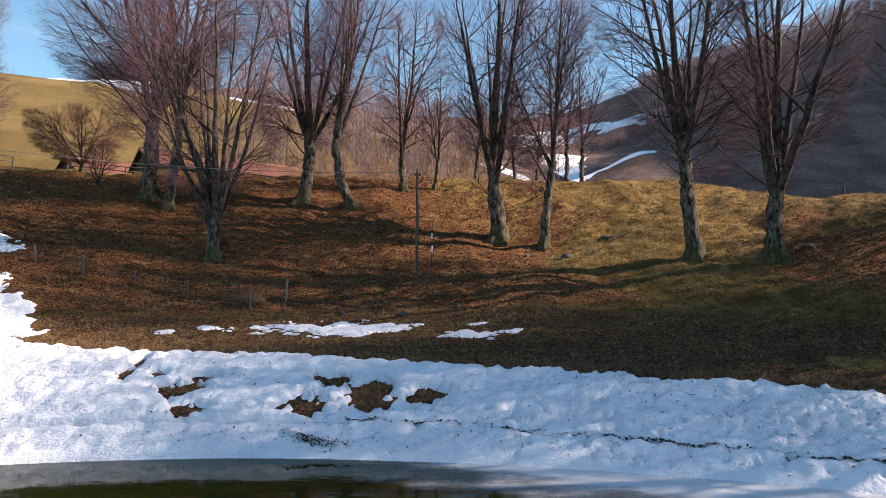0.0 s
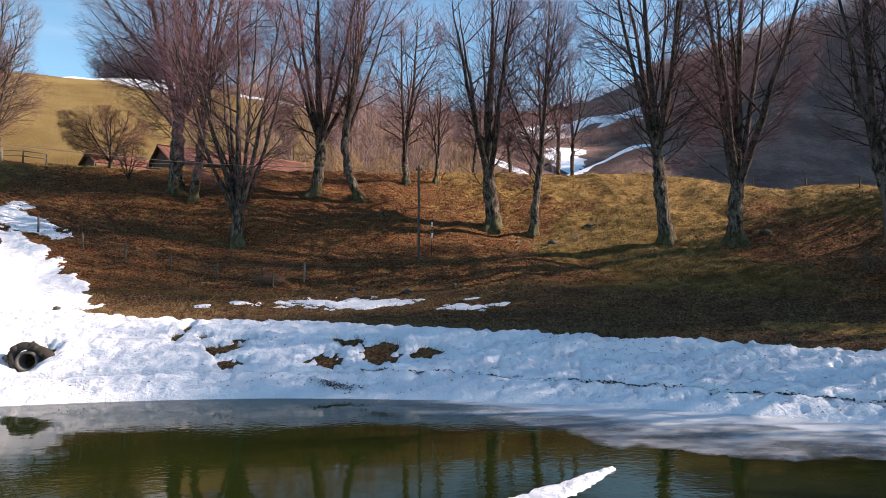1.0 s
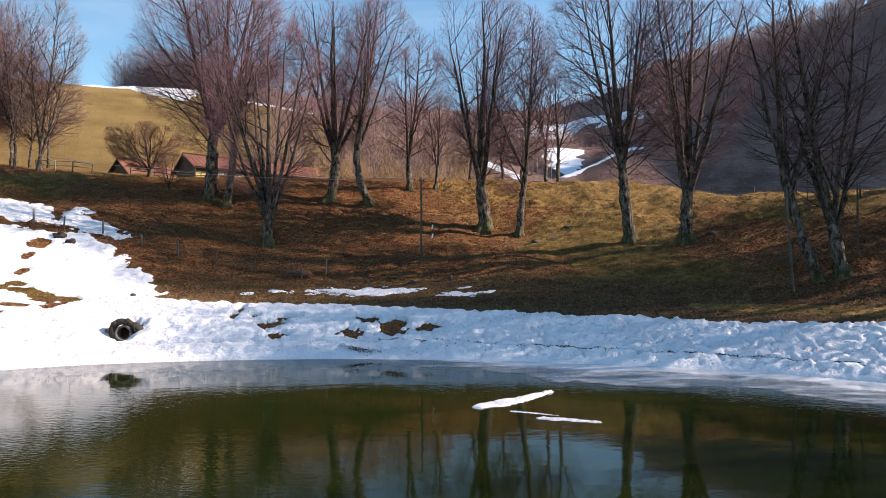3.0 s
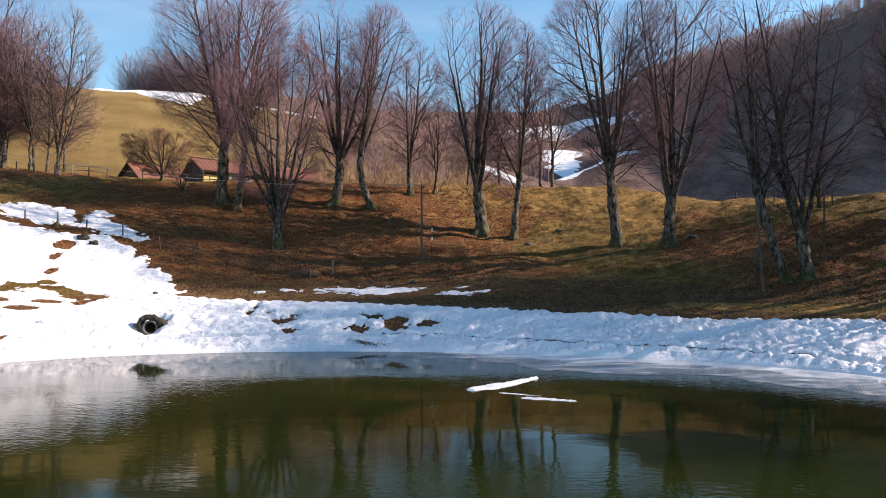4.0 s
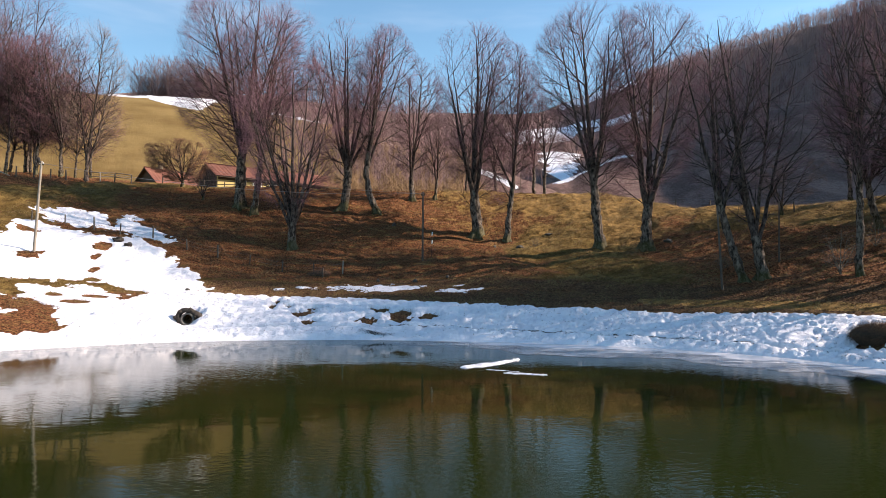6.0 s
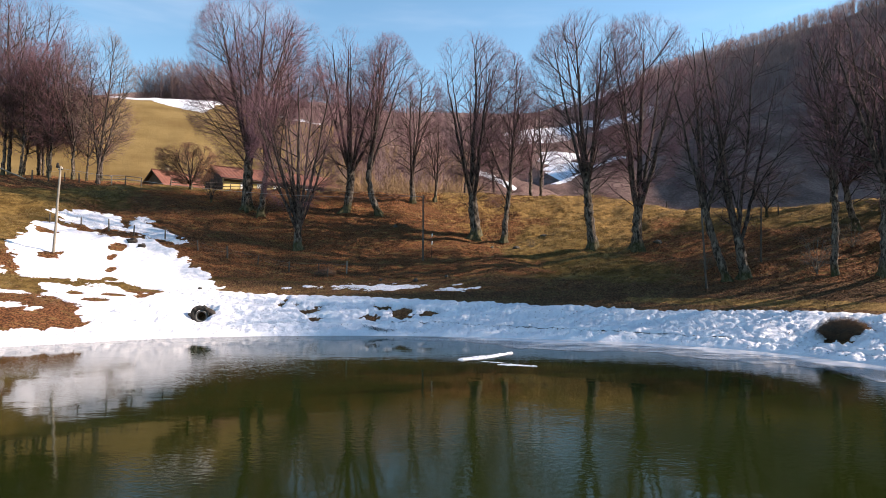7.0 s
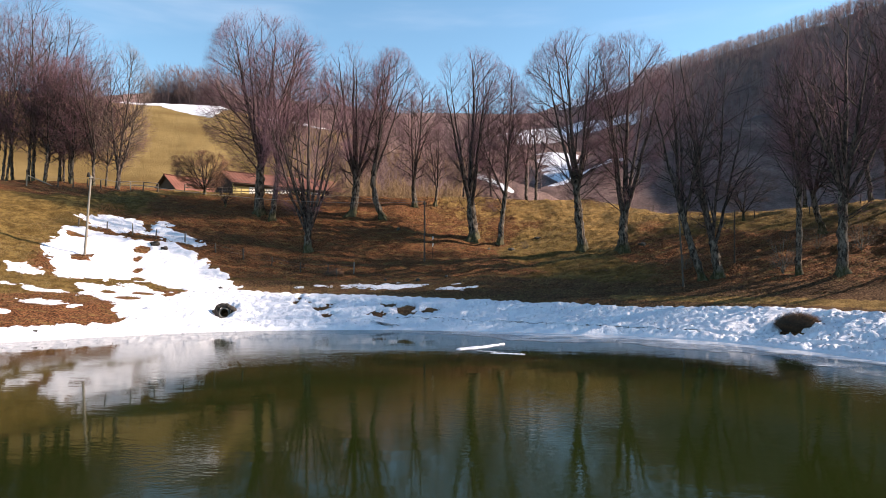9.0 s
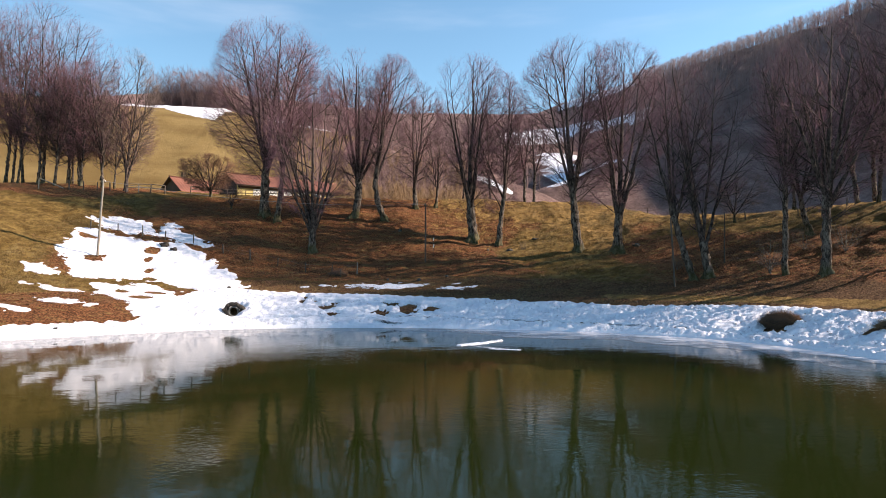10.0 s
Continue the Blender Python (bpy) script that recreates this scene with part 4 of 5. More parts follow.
# ---- woods and brush, seen from afar ----
def sprig(seed, tall, limbs, thick, lift, subs=1):
    """A small bare tree: a stem, rising limbs and side twigs that together fill a dome."""
    rng = np.random.default_rng(seed)
    h = 0.22 + 0.68 * rng.random(limbs)
    az = rng.random(limbs) * 6.28
    p = np.stack([0.02 * np.cos(az), 0.02 * np.sin(az), h * tall], 1)
    d = unit(np.stack([np.cos(az), np.sin(az), lift + 0.7 * rng.random(limbs)], 1))
    ln = tall * np.minimum(0.34, 0.12 + 0.62 * (1.0 - h)) * (0.75 + 0.35 * rng.random(limbs))
    V, F = spikes(np.zeros((1, 3)), np.array([[0.0, 0.0, 0.97 * tall]]), np.array([thick * 2.4]))
    parts = [(V, F), spikes(p, d * ln[:, None], np.full(limbs, thick))]
    for i in range(subs):
        q = p + d * (ln * (0.2 + 0.7 * rng.random(limbs)))[:, None]
        d2 = unit(d + rng.normal(size=d.shape) * 0.5 + np.array([0, 0, 0.35]))
        parts.append(spikes(q, d2 * (ln * 0.55)[:, None], np.full(limbs, thick * 0.62)))
    base = np.cumsum([0] + [len(v) for v, _ in parts])
    return np.concatenate([v for v, _ in parts]), np.concatenate([f + o for (_, f), o in zip(parts, base)])


def thicket(name, label, xs, ys, sprigs, sizes, mat, seed):
    rng = np.random.default_rng(seed)
    zs = height(xs, ys, False)
    heap = Heap()
    pick = rng.integers(0, len(sprigs), len(xs))
    for i, (V, F) in enumerate(sprigs):
        who = np.nonzero(pick == i)[0]
        a = rng.random(len(who)) * 6.28
        k = sizes[0] + (sizes[1] - sizes[0]) * rng.random(len(who))
        c, s = np.cos(a), np.sin(a)
        X = (V[None, :, 0] * c[:, None] - V[None, :, 1] * s[:, None]) * k[:, None] + xs[who][:, None]
        Y = (V[None, :, 0] * s[:, None] + V[None, :, 1] * c[:, None]) * k[:, None] + ys[who][:, None]
        Z = V[None, :, 2] * k[:, None] + zs[who][:, None] - 0.2
        heap.add(np.stack([X, Y, Z], -1).reshape(-1, 3), (F[None] + np.arange(len(who))[:, None, None] * len(V)).reshape(-1, 3))
    return tagged(new(name, heap.mesh(name, mat)), label, "woodland", "", "stuff")


rng = np.random.default_rng(7)
far_sprigs = [sprig(40 + i, 1.0, 13, 0.0080, 0.8) for i in range(5)]
wood_sprigs = [sprig(50 + i, 1.0, 13, 0.0050, 0.9, 2) for i in range(4)]
bush_sprigs = [sprig(60 + i, 1.0, 24, 0.006, 1.0, 2) for i in range(4)]
x, y = rng.uniform(-260, 130, 9000), rng.uniform(95, 330, 9000)
on = (ridge(x, y, WOOD_RIDGE, 0.70, 12) > gold_height(x, y) + 2.5) & (y > 100) & (y < 250 + 0.5 * np.abs(x)) & (x < 30)
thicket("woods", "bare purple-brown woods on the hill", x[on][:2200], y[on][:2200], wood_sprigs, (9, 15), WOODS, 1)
x, y = rng.uniform(40, 330, 30000), rng.uniform(190, 700, 30000)
zz = mountain_height(x, y)
on = (zz > ridge(x, y, HEAD_RIDGE, 0.33, 20) - 4) & (x > 0.325 * (y + 25) + 12 * fbm(x / 40, y / 40, 92)) & (y > 215) & (x < 0.9 * (y + 40)) & (ridge(x, y, SPUR, 0.6, 4) < zz - 0.5)
thicket("woods", "bare woods on the shaded mountainside, haze in their colour", x[on][:5600], y[on][:5600], far_sprigs, (7, 12), HAZED_WOODS, 2)
x, y = rng.uniform(-16, 7, 520), rng.uniform(60, 95, 520)
thicket("brush", "dry straw-coloured brush behind the meadow", x, y, bush_sprigs, (2.0, 4.5), BRUSH, 3)
x, y = rng.uniform(-30, 2, 200), rng.uniform(76, 112, 200)
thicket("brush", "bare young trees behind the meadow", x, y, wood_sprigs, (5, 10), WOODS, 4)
copse = [sprig(90 + i, 1.0, 30, 0.0032, 0.9, 3) for i in range(3)]
x, y = rng.uniform(-82, -69, 160), rng.uniform(118, 134, 160)
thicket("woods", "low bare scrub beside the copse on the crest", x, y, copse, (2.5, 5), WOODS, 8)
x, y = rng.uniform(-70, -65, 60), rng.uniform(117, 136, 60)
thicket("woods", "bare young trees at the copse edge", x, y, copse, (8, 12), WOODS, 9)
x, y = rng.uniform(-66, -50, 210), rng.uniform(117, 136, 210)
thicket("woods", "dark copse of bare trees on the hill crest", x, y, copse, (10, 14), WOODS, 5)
x, y = rng.uniform(35, 140, 700), rng.uniform(380, 470, 700)
on = (ridge(x, y, HEAD_RIDGE, 0.33, 20) > mountain_height(x, y)) & (y < 412)
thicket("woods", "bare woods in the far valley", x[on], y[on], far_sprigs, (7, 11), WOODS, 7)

# ---- poles, fences and small things ----
def rod(p, q, r0, r1, mat, sides=8, name="rod"):
    P = np.linspace(np.array(p, float), np.array(q, float), 6)[None]
    P[0, 1:-1, :2] += np.random.default_rng(int(abs(p[0] * 37 + q[2] * 91)) % 9999).normal(size=(4, 2)) * r0 * 0.12
    v, f = tubes(P, np.linspace(r0, r1, 6)[None], sides)
    cap = np.array([[5 * sides + j for j in range(sides)]])
    return mesh_from(name, v, [f, cap], mat, False)


def post_mesh(tall, r, mat, seed, sides=7):
    """A split wooden post, slightly crooked, with a chamfered top."""
    rng = np.random.default_rng(seed)
    ang = np.arange(sides) * 2 * np.pi / sides
    lumps = 1 + 0.12 * rng.normal(size=sides)
    levels = [(-0.3, 1), (0.3 * tall, 1), (0.65 * tall, 0.96), (tall - 0.03, 0.92), (tall, 0.7)]
    bend = rng.normal(size=2) * 0.02
    V = np.array([[math.cos(a) * r * k * w + bend[0] * z, math.sin(a) * r * k * w + bend[1] * z, z] for z, k in levels for a, w in zip(ang, lumps)])
    j = np.arange(sides)
    F = np.concatenate([np.stack([i * sides + j, i * sides + (j + 1) % sides, (i + 1) * sides + (j + 1) % sides, (i + 1) * sides + j], 1) for i in range(len(levels) - 1)])
    return mesh_from("post", V, [F, (len(levels) - 1) * sides + j[None]], mat)


POSTS = [post_mesh(0.85, 0.055, POST_WOOD, 1), post_mesh(0.95, 0.065, POST_WOOD, 2), post_mesh(0.72, 0.045, POST_WOOD, 3), post_mesh(1.0, 0.06, PALE_POST, 4)]


def wire_mesh(a, b, sag, r, mat, n=24):
    t = np.linspace(0, 1, n)[:, None]
    P = np.array(a)[None] * (1 - t) + np.array(b)[None] * t
    P[:, 2] -= (4 * sag * t * (1 - t))[:, 0]
    v, f = tubes(P[None], np.full((1, n), r), 5)
    return mesh_from("wire", v, f, mat)


def fence(label, places, kinds, wires=(0.7, 0.4), rails=(), wire_r=0.004, tops=None):
    """Posts along a line, joined by wires or rails."""
    x0, y0 = places[0]
    z0 = ground_z(x0, y0)
    root = empty("fence", pose(x0, y0, z0), label, "fence")
    feet = [np.array([x - x0, y - y0, ground_z(x, y) - z0]) for x, y in places]
    for i, f in enumerate(feet):
        part("post", POSTS[kinds[i % len(kinds)]], root, at=pose(*f, 2.5 * math.sin(7 * i), 2.5 * math.cos(5 * i), 40 * i))
    for a, b in zip(feet, feet[1:]):
        for h in wires:
            part("wire", wire_mesh(a + np.array([0, 0, h]), b + np.array([0, 0, h]), 0.03, wire_r, METAL, 8), root)
        for h in rails:
            part("rail", rod(a + np.array([0, 0.07, h]), b + np.array([0, 0.07, h]), 0.05, 0.045, POST_WOOD, 6), root)
    return root


fence("old wire fence of weathered grey posts across the slope", [(-7.5, 28.5), (-9.7, 28.3), (-12.0, 28.1), (-14.5, 28.2), (-17.0, 28.4), (-19.6, 29.0), (-22.7, 30.0), (-25.2, 29.8),
      (-27.4, 30.1), (-29.4, 29.6), (-31.2, 28.4)], (3, 2, 0, 2, 1, 0, 1, 0))
fence("short wire fence of thin posts below the slope", [(-8.7, 26.8), (-7.5, 28.5)], (2,), (0.8,))
upper_fence = fence("post and rail fence along the upper track", [(-40.4, 35.2), (-38.1, 36.4), (-37.4, 37.7), (-36.7, 39.0), (-36.0, 40.2), (-35.0, 41.6), (-34.2, 42.8), (-33.4, 44.0), (-32.3, 45.2)],
                    (3, 1, 1, 0, 1, 1), (0.95,), ())
for a, b in (((-33.4, 44.0), (-32.3, 45.2)), ((-35.0, 41.6), (-34.2, 42.8)), ((-34.2, 42.8), (-33.4, 44.0))):
    z = upper_fence.location.z
    for h in (0.55, 0.95):
        part("rail", rod((a[0] + 40.4, a[1] - 35.2, ground_z(*a) - z + h), (b[0] + 40.4, b[1] - 35.2, ground_z(*b) - z + h), 0.05, 0.045, POST_WOOD, 6), upper_fence)
z = upper_fence.location.z
part("brace", rod((0.1, 0, 1.05), (2.0, 0.8, ground_z(-38.4, 36.0) - z + 0.1), 0.06, 0.06, PALE_POST, 6), upper_fence, "pale slanting timber brace")
fence("thin wire fence along the hill crest", [(20.5, 43.0), (22.4, 39.5), (24.2, 36.2), (25.6, 33.0), (28.0, 29.8), (31.5, 27.5), (35.0, 26.3)], (0, 2), (0.85, 0.5))
fence("post fence in front of the farmhouse", [(-31.5, 50.5), (-29.6, 51.6), (-27.6, 52.4), (-25.4, 53.0), (-23.0, 53.4), (-20.6, 53.6)], (1, 0), (), (0.5, 0.9))


def pole(label, x, y, tall, r, lean, mat):
    root = empty("utility_pole", pose(x, y, ground_z(x, y)), label, "pole")
    part("shaft", rod((0, 0, -0.4), (lean, 0, tall), r, r * 0.75, mat, 10), root)
    bm = bmesh.new()
    box(bm, (lean, 0, tall - 0.25), (0.34, 0.07, 0.07), bevel=0.01)
    part("crossbar", from_bm("crossbar", bm, DARK_WOOD), root)
    for dx in (-0.13, 0.13):
        bm = bmesh.new()
        bmesh.ops.create_cone(bm, segments=10, radius1=0.035, radius2=0.025, depth=0.12, cap_ends=True, matrix=Matrix.Translation((lean + dx, 0, tall - 0.155)))
        part("insulator", from_bm("insulator", bm, WHITE_PAINT if mat is PALE_POST else DARK_WOOD, True), root)
    return root


lit_pole = pole("pale leaning wooden pole standing in the snow", -28.3, 24.4, 6.3, 0.095, 0.45, PALE_POST)
bm = bmesh.new()
bmesh.ops.create_cone(bm, segments=14, radius1=0.13, radius2=0.07, depth=0.36, cap_ends=True, matrix=Matrix.Translation((0.33, -0.14, 6.35)))
part("lamp_head", from_bm("lamp_head", bm, HOLE, True), lit_pole, "dark metal lamp head")
thin_pole = pole("thin dark wooden pole on the meadow", -1.45, 30.5, 5.5, 0.085, 0.03, POST_WOOD)
za, zb = ground_z(-28.3, 24.4) + 6.15, ground_z(-1.45, 30.5) + 5.4
cable = tagged(new("cable", wire_mesh((-27.85, 24.4, za), (-1.42, 30.5, zb), 0.75, 0.013, METAL, 60)), "thin overhead cable strung between two poles", "cable")
tagged(new("cable", wire_mesh((-1.42, 30.5, zb), (-31.0, 63.0, 17.0), 0.6, 0.012, METAL, 60)), "thin overhead cable running to the farmhouse", "cable")


def stake(label, x, y, tall, r, lean, mat):
    ob = new("stake", rod((0, 0, -0.2), (lean, 0, tall), r, r * 0.7, mat, 8))
    ob.location = (x, y, ground_z(x, y))
    return tagged(ob, label, "stake")


stake("thin crooked upright stake of bare wood", 17.6, 20.0, 5.2, 0.075, -0.3, POST_WOOD)
stake("slim upright wooden stake beside a beech", 22.3, 22.0, 4.0, 0.06, 0.05, POST_WOOD)
guard = empty("sapling", pose(-0.75, 31.2, ground_z(-0.75, 31.2)), "thin young sapling with white plastic guards", "sapling")
part("stem", rod((0, 0, -0.1), (0.1, 0, 2.6), 0.02, 0.006, BARK_LIMB, 6), guard)
for zg in (1.1, 1.75):
    part("guard", rod((0.04, 0, zg), (0.07, 0, zg + 0.28), 0.05, 0.05, WHITE_PAINT, 10), guard, "white plastic sleeve")
tw = np.random.default_rng(5)
p = np.stack([np.linspace(0.02, 0.1, 26), np.zeros(26), np.linspace(0.5, 2.55, 26)], 1)
part("twigs", mesh_from("twigs", *spikes(p, unit(tw.normal(size=(26, 3)) + np.array([0, 0, 0.8])) * 0.5, np.full(26, 0.006)), TWIG), guard)


def lump(name, label, x, y, size, mat, seed, category, sink=0.3, group="", rough=0.28):
    """A stone or clod, irregular on all sides."""
    bm = bmesh.new()
    bmesh.ops.create_icosphere(bm, subdivisions=3, radius=1)
    for v in bm.verts:
        n = noise.noise(v.co * 1.4 + Vector((seed * 3.1, 0, 0))) + 0.6 * noise.noise(v.co * 3.3 + Vector((0, seed * 2.3, 0))) + 0.35 * noise.noise(v.co * 7.0 + Vector((0, 0, seed * 1.7)))
        v.co *= 1 + rough * n
        v.co = Vector((v.co.x * size[0], v.co.y * size[1], v.co.z * size[2]))
    ob = new(name, from_bm(name, bm, mat, True))
    ob.matrix_basis = pose(x, y, ground_z(x, y) + size[2] * (1 - 2 * sink), 0, 0, seed * 37)
    return tagged(ob, label, category, group)


for i, (x, y, a, b, c) in enumerate(((-1.9, 26.6, 0.34, 0.26, 0.18), (-4.6, 26.8, 0.22, 0.2, 0.12), (6.7, 33.0, 0.5, 0.34, 0.17), (4.6, 33.8, 0.34, 0.26, 0.15), (-4.2, 36.6, 0.3, 0.3, 0.2),
                                     (0.5, 27.4, 0.25, 0.2, 0.12), (9.5, 35.0, 0.5, 0.3, 0.12), (17.8, 29.4, 0.55, 0.35, 0.16))):
    lump("rock", "grey field stone half sunk in grass", x, y, (0.6 * a, 0.6 * b, 1.1 * c), STONE, 3 + i, "rock", 0.42, "stones on the slope", 0.5)
lump("earth_mound", "dark clod of earth poking through snow", -24.7, 28.6, (0.36, 0.30, 0.24), WET_EARTH, 21, "mound", 0.2, "clods in the snow", 0.75)
lump("earth_mound", "dark clod of earth poking through snow", -23.6, 28.0, (0.28, 0.24, 0.18), WET_EARTH, 22, "mound", 0.2, "clods in the snow", 0.75)
lump("rock", "small mossy stone on the icy shore", -23.3, 11.5, (0.38, 0.26, 0.16), STONE, 24, "rock", 0.2)
lump("rock", "small dark stone on the snow by the track", -16.7, 22.3, (0.16, 0.14, 0.14), STONE, 25, "rock", 0.1)


def tussock(name, label, x, y, r, tall, count, mat, seed, flat=0.5, dome=True):
    """A mound of drooping dry blades over a clod of soil."""
    rng = np.random.default_rng(seed)
    root = empty(name, pose(x, y, ground_z(x, y)), label, "grass clump")
    bm = bmesh.new()
    bmesh.ops.create_icosphere(bm, subdivisions=3, radius=1)
    for v in bm.verts:
        v.co *= 1 + 0.14 * noise.noise(v.co * 1.7 + Vector((seed, 0, 0)))
        v.co = Vector((v.co.x * r, v.co.y * r * 0.7, v.co.z * tall))
    part("clod", from_bm("clod", bm, SOIL, True), root)
    az, el = rng.random(count) * 6.28, np.arcsin(rng.random(count))
    n = np.stack([np.cos(az) * np.cos(el), np.sin(az) * np.cos(el), np.sin(el)], 1)
    p = n * np.array([r, r * 0.7, tall]) * 0.95
    d = unit(n + rng.normal(size=n.shape) * 0.5 + np.array([0, 0, -0.35])) * (0.18 + 0.3 * rng.random(count))[:, None]
    tagged(part("dry_grass", mesh_from("dry_grass", *spikes(p, d, np.full(count, 0.008)), mat), root, "tangled dry brown stalks"), kind="stuff")
    return root


tussock("grass_clump", "large brown clump of dead grass on the bank", 19.4, 9.25, 1.05, 0.55, 3000, DEAD_STALK, 31)
tussock("grass_clump", "low dark clump of dead grass in snow", 22.4, 4.6, 0.8, 0.32, 900, BRUSH, 32)
tussock("grass_clump", "low dry clump beside the fence posts", -9.0, 27.4, 0.7, 0.35, 900, RUST_TWIG, 33)

# ---- culvert ----
culvert = empty("culvert", pose(-14.75, 17.6, 0.99, 0, 0, 12), "round concrete drain pipe set in the snow bank", "pipe")
bm = bmesh.new()
rings = []
for radius, depth in ((0.27, 1.1), (0.27, 0.0), (0.29, -0.03), (0.355, -0.03), (0.375, 0.0), (0.375, 1.1)):
    rings.append([bm.verts.new((radius * math.cos(a), depth, radius * math.sin(a))) for a in np.arange(28) * 2 * math.pi / 28])
for a, b in zip(rings, rings[1:]):
    for j in range(28):
        bm.faces.new((a[j], a[(j + 1) % 28], b[(j + 1) % 28], b[j]))
part("pipe", from_bm("pipe", bm, CONCRETE, True), culvert, "grey concrete ring")
# near-black disc closes the pipe: the shade of its depth as colour
bm = bmesh.new()
bmesh.ops.create_circle(bm, cap_ends=True, segments=28, radius=0.27, matrix=Matrix.Translation((0, 0.9, 0)) @ Matrix.Rotation(math.pi / 2, 4, "X"))
part("inside", from_bm("inside", bm, HOLE), culvert)
bm = bmesh.new()
ring = [[bm.verts.new(((0.53 + 0.17 * math.cos(b) + 0.06 * math.sin(3 * a + 1)) * math.cos(a) * (1.12 if math.cos(a) > 0 else 1.0), 0.16 + 0.20 * math.sin(b) + 0.05 * math.sin(5 * a + 2 * b),
                       (0.50 + 0.15 * math.cos(b) + 0.05 * math.sin(4 * a)) * math.sin(a))) for b in np.arange(8) * math.pi / 4] for a in np.arange(40) * math.pi / 20]
for i in range(40):
    for j in range(8):
        bm.faces.new((ring[i][j], ring[(i + 1) % 40][j], ring[(i + 1) % 40][(j + 1) % 8], ring[i][(j + 1) % 8]))
part("collar", from_bm("collar", bm, WET_EARTH, True), culvert, "dark wet earth round the pipe")
for i, a in enumerate((0.15, 0.5, 1.1, 1.35, 2.2, 2.9)):
    bm = bmesh.new()
    bmesh.ops.create_icosphere(bm, subdivisions=2, radius=1)
    for v in bm.verts:
        v.co *= 1 + 0.35 * noise.noise(v.co * 1.5 + Vector((i * 5.3, 0, 0)))
        v.co = Vector((v.co.x * 0.15, v.co.y * 0.16, v.co.z * 0.12))
    part("collar_stone", from_bm("collar_stone", bm, WET_EARTH, True), culvert, at=pose((0.60 + 0.07 * math.sin(9 * a)) * math.cos(a), 0.08, 0.54 * math.sin(a), 0, 40 * i, 0))

# ---- ice floes ----
def floe(x, y, long, wide_by, turn, seed, tall=0.05):
    """A ragged raft of slush, blunt at one end and drawn out at the other, lumpy on top."""
    n, k = 90, 9
    u = np.linspace(-1, 1, n)[:, None]
    v = np.linspace(-1, 1, k)[None]
    body = np.clip((1 - u ** 2), 0, 1) ** 0.45 * (0.78 - 0.42 * u)
    left = body * (1 + 0.45 * fbm(u * 4 + seed, u * 0 + seed, seed, 4) + 0.25 * fbm(u * 17, u * 0, seed + 2, 2))
    right = body * (1 + 0.45 * fbm(u * 4 - seed, u * 0 + 9, seed + 4, 4) + 0.25 * fbm(u * 17, u * 0 + 5, seed + 6, 2))
    drift_by = 0.5 * fbm(u * 1.7 + 3, u * 0 + seed, seed + 8, 2)
    across = wide_by * (np.where(v < 0, v * left, v * right) + drift_by)
    rim = (1 - v ** 2) ** 0.5 * np.clip((1 - u ** 2) * 6, 0, 1)
    z = -0.012 + tall * rim * (0.55 + 0.9 * np.clip(0.35 + fbm(u * 9 + 0 * v, v * 2.5 + 0 * u, seed + 11), 0, 2))
    mesh = mesh_from("ice_floe", np.stack([long * u + 0 * v, across, z], -1).reshape(-1, 3), grid_faces(k, n), SNOW, True)
    ob = new("ice_floe", mesh)
    ob.matrix_basis = pose(x, y, 0, 0, 0, turn)
    return tagged(ob, "thin white ice floe adrift on dark water", "ice floe", "drifting floes")


floe(2.15, 8.1, 1.75, 0.40, 39, 3, 0.07)
floe(2.4, 6.45, 0.74, 0.13, -22, 5, 0.02)
floe(3.2, 5.7, 0.88, 0.20, -18, 7, 0.04)


# ---- farm buildings ----
def roof_tiles(parent, length, run, drop, ridge_z, side, cols, rows, overhang):
    """Rows of tile courses on one slope, each course a part."""
    for k in range(rows):
        t0, t1 = k / rows, (k + 1) / rows + 0.03
        bm = bmesh.new()
        w = length / cols
        for c in range(cols):
            x0 = -length / 2 + c * w
            v = []
            for fx, lift in ((0, 0.0), (0.25, 0.05), (0.75, 0.05), (1, 0.0)):
                for t in (t0, t1):
                    v.append(bm.verts.new((x0 + fx * w, side * run * t, ridge_z - drop * t + lift + (0.035 if t == t1 else 0.0))))
            for i in range(0, 6, 2):
                bm.faces.new((v[i], v[i + 1], v[i + 3], v[i + 2]))
        part("tile_course", from_bm("tile_course", bm, ROOF), parent)


